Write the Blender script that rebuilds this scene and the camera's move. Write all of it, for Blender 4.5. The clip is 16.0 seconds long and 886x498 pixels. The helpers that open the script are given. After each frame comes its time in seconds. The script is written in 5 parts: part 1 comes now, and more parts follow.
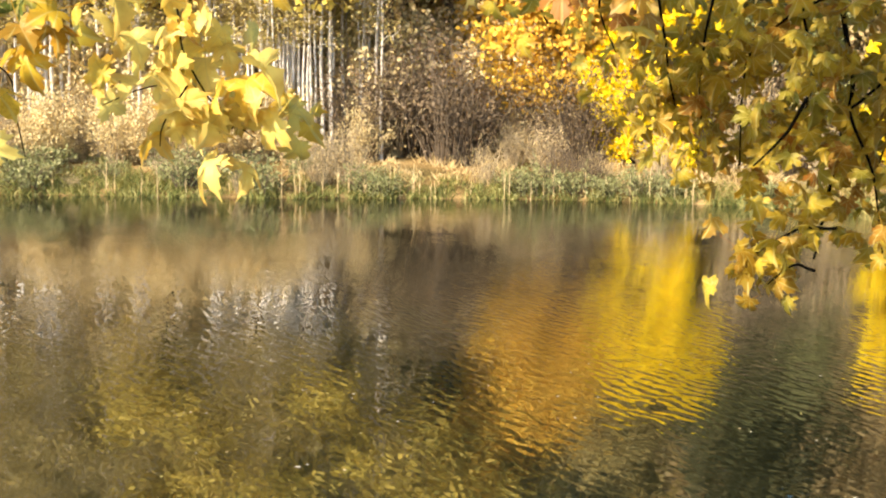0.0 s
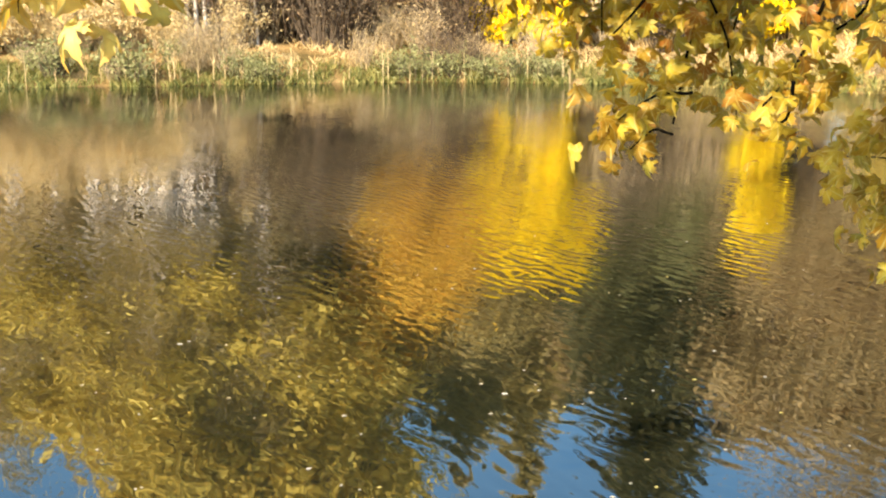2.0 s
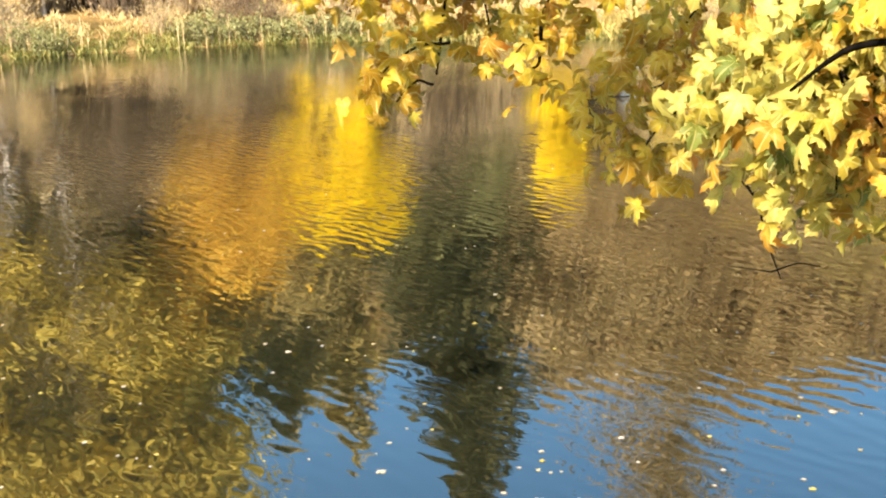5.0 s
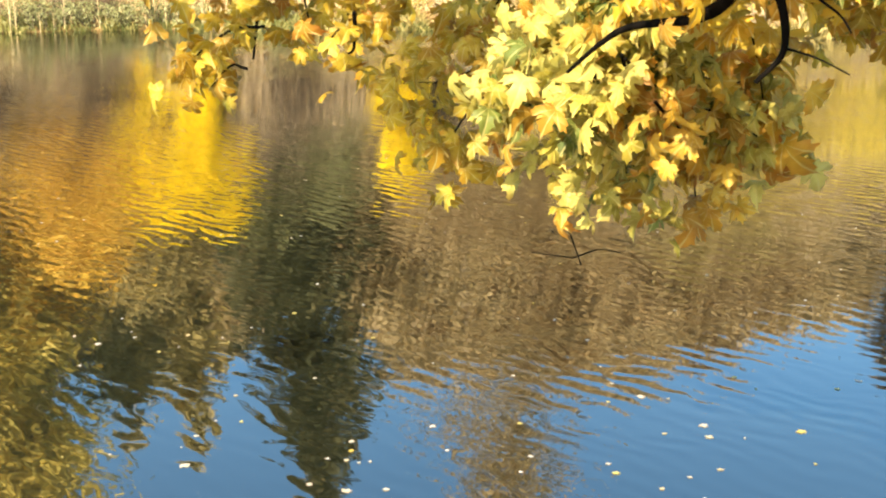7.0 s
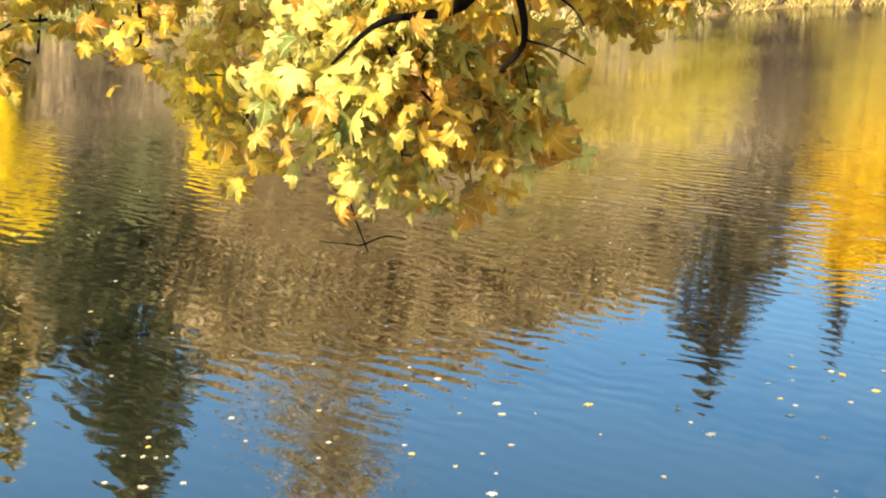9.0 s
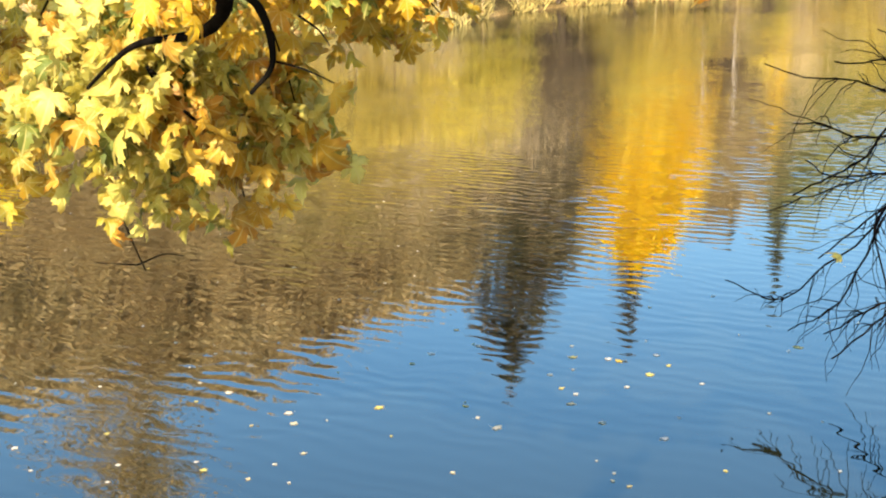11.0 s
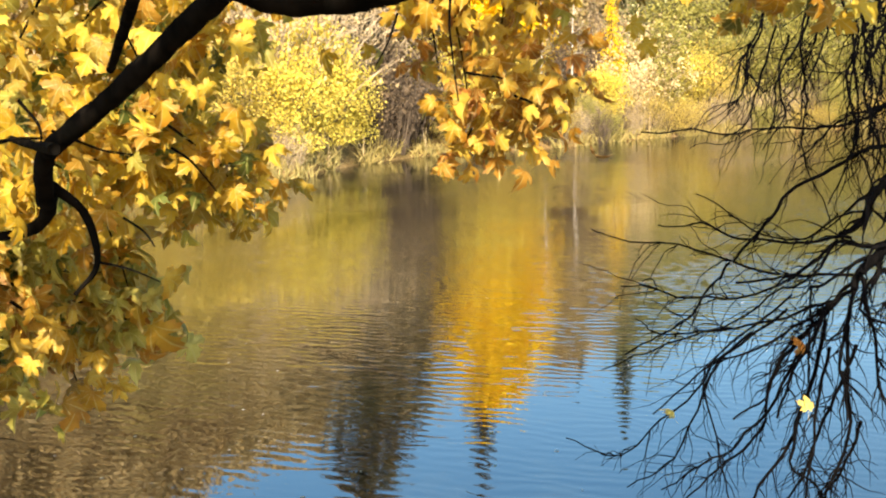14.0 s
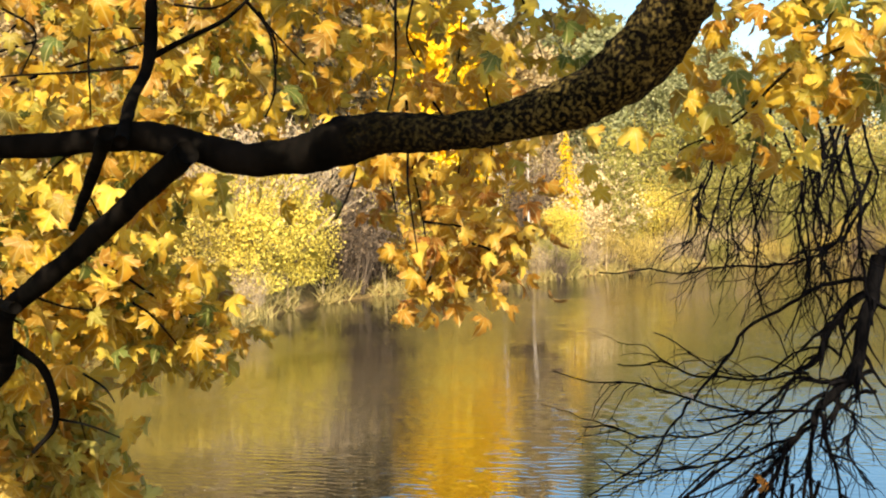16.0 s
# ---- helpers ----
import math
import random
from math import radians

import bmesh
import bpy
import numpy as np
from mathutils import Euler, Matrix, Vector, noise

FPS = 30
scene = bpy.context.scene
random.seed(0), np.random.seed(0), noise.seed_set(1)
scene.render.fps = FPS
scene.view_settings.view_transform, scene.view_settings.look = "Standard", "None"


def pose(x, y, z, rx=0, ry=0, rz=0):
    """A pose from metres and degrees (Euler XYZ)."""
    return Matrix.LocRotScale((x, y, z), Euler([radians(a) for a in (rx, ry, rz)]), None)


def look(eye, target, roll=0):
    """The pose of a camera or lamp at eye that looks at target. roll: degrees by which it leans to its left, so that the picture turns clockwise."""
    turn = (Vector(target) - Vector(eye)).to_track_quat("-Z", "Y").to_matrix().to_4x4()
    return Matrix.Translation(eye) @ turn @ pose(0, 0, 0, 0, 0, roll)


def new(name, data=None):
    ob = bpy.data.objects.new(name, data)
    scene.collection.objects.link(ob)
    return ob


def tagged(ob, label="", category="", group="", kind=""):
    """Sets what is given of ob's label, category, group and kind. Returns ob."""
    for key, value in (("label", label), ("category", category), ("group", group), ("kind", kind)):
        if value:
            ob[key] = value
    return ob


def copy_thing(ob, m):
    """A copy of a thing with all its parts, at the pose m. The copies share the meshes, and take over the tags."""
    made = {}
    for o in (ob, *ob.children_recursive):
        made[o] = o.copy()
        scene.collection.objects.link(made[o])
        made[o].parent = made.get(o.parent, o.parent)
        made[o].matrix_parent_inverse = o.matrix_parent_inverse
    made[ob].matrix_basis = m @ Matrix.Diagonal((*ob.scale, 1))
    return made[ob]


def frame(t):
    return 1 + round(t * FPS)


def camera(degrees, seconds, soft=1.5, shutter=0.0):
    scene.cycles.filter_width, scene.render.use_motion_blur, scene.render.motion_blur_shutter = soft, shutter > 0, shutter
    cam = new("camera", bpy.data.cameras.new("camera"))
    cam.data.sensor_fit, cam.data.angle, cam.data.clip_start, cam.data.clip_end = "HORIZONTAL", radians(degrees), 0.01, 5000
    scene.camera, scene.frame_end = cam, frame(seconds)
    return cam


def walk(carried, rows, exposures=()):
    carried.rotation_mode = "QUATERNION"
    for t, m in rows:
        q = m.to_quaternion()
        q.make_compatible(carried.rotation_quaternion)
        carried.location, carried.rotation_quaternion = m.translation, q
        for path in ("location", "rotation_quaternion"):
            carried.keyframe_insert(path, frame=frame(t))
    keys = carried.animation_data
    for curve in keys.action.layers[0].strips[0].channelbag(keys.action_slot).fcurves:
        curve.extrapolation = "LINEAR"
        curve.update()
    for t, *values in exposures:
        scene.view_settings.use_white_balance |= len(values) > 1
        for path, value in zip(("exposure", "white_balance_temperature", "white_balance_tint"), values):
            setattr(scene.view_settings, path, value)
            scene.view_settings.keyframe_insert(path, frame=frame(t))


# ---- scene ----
cam = camera(39.11, 16.0, soft=2.1)
PATH = [
    (0.0, pose(0.000, 0.000, 2.100, 84.45, -0.21, 0.00)),
    (0.5, pose(-0.008, -0.016, 2.082, 82.56, -0.17, -0.36)),
    (1.0, pose(0.002, -0.038, 2.063, 80.87, 0.42, -1.19)),
    (1.5, pose(0.031, -0.093, 2.048, 79.56, 0.47, -3.54)),
    (2.0, pose(0.053, -0.157, 2.042, 79.21, 0.66, -5.49)),
    (2.5, pose(0.084, -0.219, 2.040, 78.91, 0.90, -7.73)),
    (3.0, pose(0.126, -0.268, 2.043, 78.72, 1.17, -9.75)),
    (3.5, pose(0.152, -0.291, 2.046, 78.41, 1.60, -10.94)),
    (4.0, pose(0.183, -0.295, 2.044, 77.97, 1.97, -12.24)),
    (4.2, pose(0.199, -0.290, 2.041, 77.83, 2.32, -12.69)),
    (6.3, pose(0.424, -0.198, 1.978, 76.21, 1.56, -17.95)),
    (6.5, pose(0.438, -0.198, 1.975, 76.25, 1.51, -18.78)),
    (7.0, pose(0.469, -0.230, 1.973, 76.57, 1.15, -21.02)),
    (7.5, pose(0.483, -0.249, 1.974, 76.80, 0.92, -22.67)),
    (8.0, pose(0.504, -0.283, 1.971, 76.93, 0.86, -24.31)),
    (8.5, pose(0.517, -0.303, 1.979, 76.44, 0.97, -26.99)),
    (9.0, pose(0.537, -0.346, 1.983, 75.96, 0.98, -29.53)),
    (9.5, pose(0.541, -0.364, 1.981, 75.82, 1.45, -31.63)),
    (10.0, pose(0.547, -0.401, 1.983, 76.14, 1.72, -34.37)),
    (10.2, pose(0.551, -0.412, 1.986, 76.00, 1.91, -35.30)),
    (12.3, pose(0.589, -0.492, 2.089, 76.98, 1.22, -44.01)),
    (12.5, pose(0.589, -0.497, 2.095, 77.35, 1.49, -44.38)),
    (13.0, pose(0.590, -0.511, 2.103, 78.82, 1.68, -45.18)),
    (13.5, pose(0.583, -0.516, 2.112, 80.94, 1.94, -45.56)),
    (14.0, pose(0.586, -0.513, 2.120, 82.32, 1.99, -46.01)),
    (14.5, pose(0.572, -0.525, 2.125, 84.15, 2.00, -46.82)),
    (15.0, pose(0.567, -0.532, 2.134, 85.63, 1.94, -47.16)),
    (15.5, pose(0.571, -0.530, 2.141, 87.53, 3.03, -47.77)),
    (16.0, pose(0.571, -0.527, 2.146, 88.55, 2.81, -47.93)),
]
walk(cam, PATH, [(0.0, 1.22, 6550, 11), (2.0, 1.38, 6650, 11), (4.0, 1.52, 6700, 11), (8.0, 1.64, 6700, 11), (10.0, 1.62, 6700, 11), (13.0, 1.4, 6700, 12), (16.0, 1.02, 6600, 13)])

# ---- light ----
SUN_AZ, SUN_EL = radians(227), radians(34)      # clockwise from +y: behind the viewer and to the left
world = bpy.data.worlds.new("world")
scene.world = world
world.use_nodes = True
wn = world.node_tree.nodes
sky = wn.new("ShaderNodeTexSky")
sky.sky_type, sky.sun_disc, sky.sun_elevation, sky.sun_rotation = "NISHITA", False, SUN_EL, SUN_AZ
sky.air_density, sky.dust_density, sky.ozone_density = 1.0, 1.3, 1.0
tone = wn.new("ShaderNodeHueSaturation")
tone.inputs["Saturation"].default_value, tone.inputs["Hue"].default_value = 1.28, 0.49
world.node_tree.links.new(sky.outputs[0], tone.inputs["Color"])
world.node_tree.links.new(tone.outputs[0], wn["Background"].inputs[0])
wn["Background"].inputs[1].default_value = 0.13
sun = new("sun", bpy.data.lights.new("sun", "SUN"))
sun.data.energy, sun.data.angle, sun.data.color = 5.0, radians(0.6), (1.0, 0.86, 0.66)
sun.matrix_world = look((math.sin(SUN_AZ) * 50, math.cos(SUN_AZ) * 50, 50 * math.tan(SUN_EL)), (0, 0, 0))


# ---- materials ----
def material(name, rough=0.7, spec=0.3):
    m = bpy.data.materials.new(name)
    m.use_nodes = True
    b = m.node_tree.nodes["Principled BSDF"]
    b.inputs["Roughness"].default_value = rough
    b.inputs["Specular IOR Level"].default_value = spec
    return m, m.node_tree.nodes, m.node_tree.links, b


def ramp(nodes, stops):
    r = nodes.new("ShaderNodeValToRGB")
    e = r.color_ramp.elements
    while len(e) < len(stops):
        e.new(0.5)
    for k, (p, c) in zip(e, stops):
        k.position, k.color = p, (*c, 1)
    return r


def noise_node(nodes, links, scale, detail=4, coords="Object", stretch=(1, 1, 1)):
    tc, mp, nz = nodes.new("ShaderNodeTexCoord"), nodes.new("ShaderNodeMapping"), nodes.new("ShaderNodeTexNoise")
    mp.inputs["Scale"].default_value = stretch
    nz.inputs["Scale"].default_value, nz.inputs["Detail"].default_value = scale, detail
    links.new(tc.outputs[coords], mp.inputs[0])
    links.new(mp.outputs[0], nz.inputs["Vector"])
    return nz


def leaf_material(name, stops, by="island", through_light=0.45, blade=False):
    """Thin leaf: colour by leaf, light shining through it; a blade has veins and browning rims."""
    m, n, l, b = material(name, 0.5 if blade else 0.55, 0.3 if blade else 0.25)
    if by == "island":
        src = n.new("ShaderNodeNewGeometry").outputs["Random Per Island"]
    else:
        src = n.new("ShaderNodeObjectInfo").outputs["Random"]
    r = ramp(n, stops)
    l.new(src, r.inputs[0])
    col = r.outputs[0]

    def tint(colour, fac, by_colour, blend="MULTIPLY"):
        mix = n.new("ShaderNodeMix")
        mix.data_type, mix.blend_type = "RGBA", blend
        if isinstance(fac, float):
            mix.inputs[0].default_value = fac
        else:
            l.new(fac, mix.inputs[0])
        l.new(colour, mix.inputs[6])
        if isinstance(by_colour, tuple):
            mix.inputs[7].default_value = (*by_colour, 1)
        else:
            l.new(by_colour, mix.inputs[7])
        return mix.outputs[2]

    def calc(op, a, k=0.0):
        q = n.new("ShaderNodeMath")
        q.operation = op
        l.new(a, q.inputs[0])
        if isinstance(k, float):
            q.inputs[1].default_value = k
        else:
            l.new(k, q.inputs[1])
        return q.outputs[0]

    def span(a, lo, hi, top=1.0):
        q = n.new("ShaderNodeMapRange")
        q.inputs["From Min"].default_value, q.inputs["From Max"].default_value, q.inputs["To Max"].default_value = lo, hi, top
        l.new(a, q.inputs[0])
        return q.outputs[0]
    tone = ramp(n, [(0.3, (0.66, 0.54, 0.42)), (0.55, (1, 1, 1))] if blade else [(0.3, (0.75, 0.72, 0.7)), (0.7, (1.1, 1.1, 1.1))])
    l.new(noise_node(n, l, 14 if blade else 0.6, 4).outputs[0], tone.inputs[0])
    col = tint(col, 0.7, tone.outputs[0])
    if blade:
        tc, xyz = n.new("ShaderNodeTexCoord"), n.new("ShaderNodeSeparateXYZ")
        l.new(tc.outputs["UV"], xyz.inputs[0])
        x, y = xyz.outputs[0], xyz.outputs[1]
        vein = span(calc("COSINE", calc("MULTIPLY", calc("ARCTAN2", x, y), 9.0)), 0.86, 1.0, 0.55)
        far = calc("SQRT", calc("ADD", calc("POWER", x, 2.0), calc("POWER", calc("SUBTRACT", y, 0.32), 2.0)))
        rim = calc("MULTIPLY", span(far, 0.3, 0.72), calc("FRACT", calc("MULTIPLY", src, 7.3)))
        col = tint(col, rim, (0.78, 0.5, 0.32))
        col = tint(col, vein, (0.62, 0.55, 0.2), "MIX")
    l.new(col, b.inputs["Base Color"])
    tr, sh = n.new("ShaderNodeBsdfTranslucent"), n.new("ShaderNodeMixShader")
    l.new(col, tr.inputs[0])
    sh.inputs[0].default_value = through_light
    l.new(b.outputs[0], sh.inputs[1])
    l.new(tr.outputs[0], sh.inputs[2])
    l.new(sh.outputs[0], n["Material Output"].inputs[0])
    return m


def bark_material(name, dark, light, scale=18, bump=0.01, stretch=(1, 1, 0.3), gloss=0.15):
    m, n, l, b = material(name, 0.9, gloss)
    nz = noise_node(n, l, scale, 6, stretch=stretch)
    r = ramp(n, [(0.35, dark), (0.68, light)])
    l.new(nz.outputs[0], r.inputs[0])
    l.new(r.outputs[0], b.inputs["Base Color"])
    bp = n.new("ShaderNodeBump")
    bp.inputs["Strength"].default_value, bp.inputs["Distance"].default_value = 0.8, bump
    l.new(nz.outputs[0], bp.inputs["Height"])
    l.new(bp.outputs[0], b.inputs["Normal"])
    return m


RIPPLE = 0.0015                              # metres


def water_material():
    """Dark murk under a mirror that strengthens towards grazing views; small crossing ripples."""
    m, n, l, b = material("pond_water", 0.6, 0.0)
    murk = ramp(n, [(0.3, (0.009, 0.011, 0.006)), (0.7, (0.015, 0.017, 0.009))])
    l.new(noise_node(n, l, 0.35, 3).outputs[0], murk.inputs[0])
    l.new(murk.outputs[0], b.inputs["Base Color"])
    tc = n.new("ShaderNodeTexCoord")

    def coords(angle, stretch):
        mp = n.new("ShaderNodeMapping")
        mp.inputs["Rotation"].default_value, mp.inputs["Scale"].default_value = (0, 0, radians(angle)), stretch
        l.new(tc.outputs["Object"], mp.inputs[0])
        return mp.outputs[0]

    def swell(angle, length, distort):
        w = n.new("ShaderNodeTexWave")
        w.inputs["Scale"].default_value, w.inputs["Distortion"].default_value = 0.314 / length, distort
        w.inputs["Detail"].default_value, w.inputs["Detail Scale"].default_value = 2.0, 0.9
        l.new(coords(angle, (1, 1, 1)), w.inputs["Vector"])
        return w.outputs["Fac"]

    def chop(scale, stretch):
        z = n.new("ShaderNodeTexNoise")
        z.inputs["Scale"].default_value, z.inputs["Detail"].default_value = scale, 2
        l.new(coords(-18, stretch), z.inputs["Vector"])
        return z.outputs[0]
    gust = n.new("ShaderNodeMapRange")
    gust.inputs["From Min"].default_value, gust.inputs["From Max"].default_value = 0.38, 0.6
    gust.inputs["To Min"].default_value, gust.inputs["To Max"].default_value = 0.22, 1.0
    l.new(chop(0.25, (1, 1, 1)), gust.inputs[0])
    out_there, shelter, both = n.new("ShaderNodeVectorMath"), n.new("ShaderNodeMapRange"), n.new("ShaderNodeMath")   # calmer under the near bank
    out_there.operation, both.operation = "DOT_PRODUCT", "MULTIPLY"
    out_there.inputs[1].default_value = (math.sin(radians(24)), math.cos(radians(24)), 0)
    l.new(tc.outputs["Object"], out_there.inputs[0])
    l.new(out_there.outputs["Value"], shelter.inputs[0])
    for key, value in (("From Min", 4.8), ("From Max", 8.5), ("To Min", 0.3), ("To Max", 1.0)):
        shelter.inputs[key].default_value = value
    l.new(gust.outputs[0], both.inputs[0])
    l.new(shelter.outputs[0], both.inputs[1])
    last = None
    for height, rise in ((chop(1.4, (1, 0.45, 1)), 0.0012), (chop(11, (1, 0.3, 1)), 0.00016), (swell(-18, 0.12, 8), RIPPLE), (swell(-36, 0.19, 9), RIPPLE * 0.7)):
        bp = n.new("ShaderNodeBump")
        bp.inputs["Distance"].default_value = rise
        l.new(height, bp.inputs["Height"])
        l.new(both.outputs[0] if rise in (RIPPLE, RIPPLE * 0.7) else gust.outputs[0], bp.inputs["Strength"])
        if last:
            l.new(last, bp.inputs["Normal"])
        last = bp.outputs[0]
    fr, up, gl, mix = n.new("ShaderNodeFresnel"), n.new("ShaderNodeMath"), n.new("ShaderNodeBsdfGlossy"), n.new("ShaderNodeMixShader")
    fr.inputs["IOR"].default_value = 1.33
    up.operation = "POWER"
    up.inputs[1].default_value = 0.48
    wind = n.new("ShaderNodeMapRange")
    l.new(out_there.outputs["Value"], wind.inputs[0])
    for key, value in (("From Min", 5), ("From Max", 16), ("To Min", 0.022), ("To Max", 0.036)):
        wind.inputs[key].default_value = value
    l.new(wind.outputs[0], gl.inputs["Roughness"])
    l.new(fr.outputs[0], up.inputs[0])
    share = n.new("ShaderNodeMath")
    share.operation = "MULTIPLY"
    share.inputs[1].default_value = 0.95
    l.new(up.outputs[0], share.inputs[0])
    l.new(share.outputs[0], mix.inputs[0])
    l.new(last, gl.inputs["Normal"])
    l.new(b.outputs[0], mix.inputs[1])
    l.new(gl.outputs[0], mix.inputs[2])
    l.new(mix.outputs[0], n["Material Output"].inputs[0])
    return m


def ground_material():
    m, n, l, b = material("leaf_littered_earth", 0.95, 0.1)
    big, small = noise_node(n, l, 0.5, 4), noise_node(n, l, 14, 6)
    r1 = ramp(n, [(0.35, (0.15, 0.115, 0.045)), (0.5, (0.29, 0.20, 0.085)), (0.65, (0.44, 0.32, 0.15))])
    r2 = ramp(n, [(0.3, (0.45, 0.42, 0.38)), (0.7, (1.2, 1.15, 1.05))])
    l.new(big.outputs[0], r1.inputs[0])
    l.new(small.outputs[0], r2.inputs[0])
    mix = n.new("ShaderNodeMix")
    mix.data_type, mix.blend_type = "RGBA", "MULTIPLY"
    mix.inputs[0].default_value = 1
    l.new(r1.outputs[0], mix.inputs[6])
    l.new(r2.outputs[0], mix.inputs[7])
    l.new(mix.outputs[2], b.inputs["Base Color"])
    bp = n.new("ShaderNodeBump")
    bp.inputs["Distance"].default_value = 0.05
    l.new(small.outputs[0], bp.inputs["Height"])
    l.new(bp.outputs[0], b.inputs["Normal"])
    return m


PALETTES = {
    "gold": [(0.0, (0.44, 0.225, 0.018)), (0.25, (0.58, 0.385, 0.028)), (0.55, (0.75, 0.59, 0.075)), (0.74, (0.36, 0.34, 0.06)), (0.86, (0.48, 0.25, 0.03)), (0.94, (0.10, 0.14, 0.03)), (1.0, (0.20, 0.24, 0.05))],
    "lime": [(0.0, (0.43, 0.37, 0.05)), (0.4, (0.64, 0.60, 0.17)), (0.68, (0.32, 0.29, 0.04)), (0.82, (0.50, 0.27, 0.03)), (0.92, (0.10, 0.15, 0.03)), (1.0, (0.20, 0.24, 0.05))],
    # gold leaves darkened: the shade on these boughs is put into the colour
    "shaded_gold": [(0.0, (0.36, 0.22, 0.018)), (0.35, (0.48, 0.34, 0.026)), (0.65, (0.58, 0.45, 0.05)), (0.85, (0.28, 0.24, 0.028)), (1.0, (0.40, 0.17, 0.02))],
    "rust": [(0.0, (0.38, 0.16, 0.025)), (0.35, (0.54, 0.32, 0.03)), (0.7, (0.74, 0.55, 0.08)), (0.85, (0.30, 0.14, 0.03)), (1.0, (0.64, 0.46, 0.06))],
    # near-white because the glint on floating leaves is put into the colour
    "drift": [(0.0, (0.84, 0.78, 0.60)), (0.6, (0.86, 0.84, 0.76)), (1.0, (0.76, 0.62, 0.28))],
    "pale": [(0.0, (0.82, 0.68, 0.16)), (0.6, (0.84, 0.74, 0.24)), (1.0, (0.74, 0.52, 0.05))],
}
NEAR_LEAF = {k: leaf_material("maple_leaf_" + k, v, "object", 0.42, True) for k, v in PALETTES.items()}
NEAR_LEAVES = {k: leaf_material("maple_foliage_" + k, v, "island", 0.42, True) for k, v in PALETTES.items()}
FOLIAGE = {
    "yellow": [(0.0, (0.93, 0.72, 0.012)), (0.6, (0.97, 0.82, 0.02)), (1.0, (0.86, 0.62, 0.015))],
    "ochre": [(0.0, (0.90, 0.62, 0.010)), (0.6, (0.96, 0.72, 0.012)), (1.0, (0.76, 0.46, 0.010))],
    "orange": [(0.0, (0.74, 0.46, 0.05)), (0.6, (0.86, 0.60, 0.09)), (1.0, (0.62, 0.38, 0.05))],
    "olive": [(0.0, (0.66, 0.52, 0.10)), (0.6, (0.78, 0.63, 0.14)), (1.0, (0.50, 0.42, 0.09))],
    "tan": [(0.0, (0.44, 0.35, 0.12)), (0.6, (0.54, 0.44, 0.17)), (1.0, (0.30, 0.24, 0.09))],
    "willow": [(0.0, (0.60, 0.45, 0.07)), (0.6, (0.74, 0.60, 0.14)), (1.0, (0.42, 0.36, 0.07))],
    "green": [(0.0, (0.24, 0.25, 0.10)), (0.6, (0.39, 0.39, 0.18)), (1.0, (0.16, 0.18, 0.06))],
    "bright": [(0.0, (0.78, 0.62, 0.08)), (0.6, (0.88, 0.76, 0.15)), (1.0, (0.50, 0.38, 0.05))],
    "spruce": [(0.0, (0.062, 0.068, 0.026)), (0.6, (0.11, 0.11, 0.042)), (1.0, (0.17, 0.14, 0.055))],
    "amber": [(0.0, (0.58, 0.42, 0.06)), (0.6, (0.76, 0.60, 0.18)), (1.0, (0.40, 0.32, 0.06))],
    "sallow": [(0.0, (0.32, 0.30, 0.06)), (0.6, (0.45, 0.41, 0.11)), (1.0, (0.22, 0.22, 0.05))],
    "dull_spruce": [(0.0, (0.30, 0.25, 0.08)), (0.6, (0.46, 0.38, 0.13)), (1.0, (0.56, 0.45, 0.17))],
    "rusty_spruce": [(0.0, (0.07, 0.055, 0.025)), (0.6, (0.11, 0.088, 0.038)), (1.0, (0.17, 0.125, 0.06))],
    "brown": [(0.0, (0.41, 0.31, 0.14)), (0.6, (0.54, 0.42, 0.20)), (1.0, (0.30, 0.22, 0.11))],
    "sedge": [(0.0, (0.34, 0.27, 0.09)), (0.5, (0.56, 0.46, 0.16)), (1.0, (0.22, 0.19, 0.07))],
    "umber": [(0.0, (0.18, 0.13, 0.08)), (0.6, (0.28, 0.205, 0.12)), (1.0, (0.13, 0.095, 0.06))],
    "cream": [(0.0, (0.78, 0.62, 0.30)), (0.6, (0.86, 0.74, 0.44)), (1.0, (0.62, 0.46, 0.18))],
    "dry": [(0.0, (0.66, 0.50, 0.22)), (0.5, (0.80, 0.65, 0.36)), (1.0, (0.46, 0.31, 0.12))],
    "grass": [(0.0, (0.10, 0.13, 0.035)), (0.5, (0.22, 0.22, 0.06)), (1.0, (0.42, 0.37, 0.13))],
}
FOLIAGE = {k: leaf_material("foliage_" + k, v, "island", 0.3) for k, v in FOLIAGE.items()}


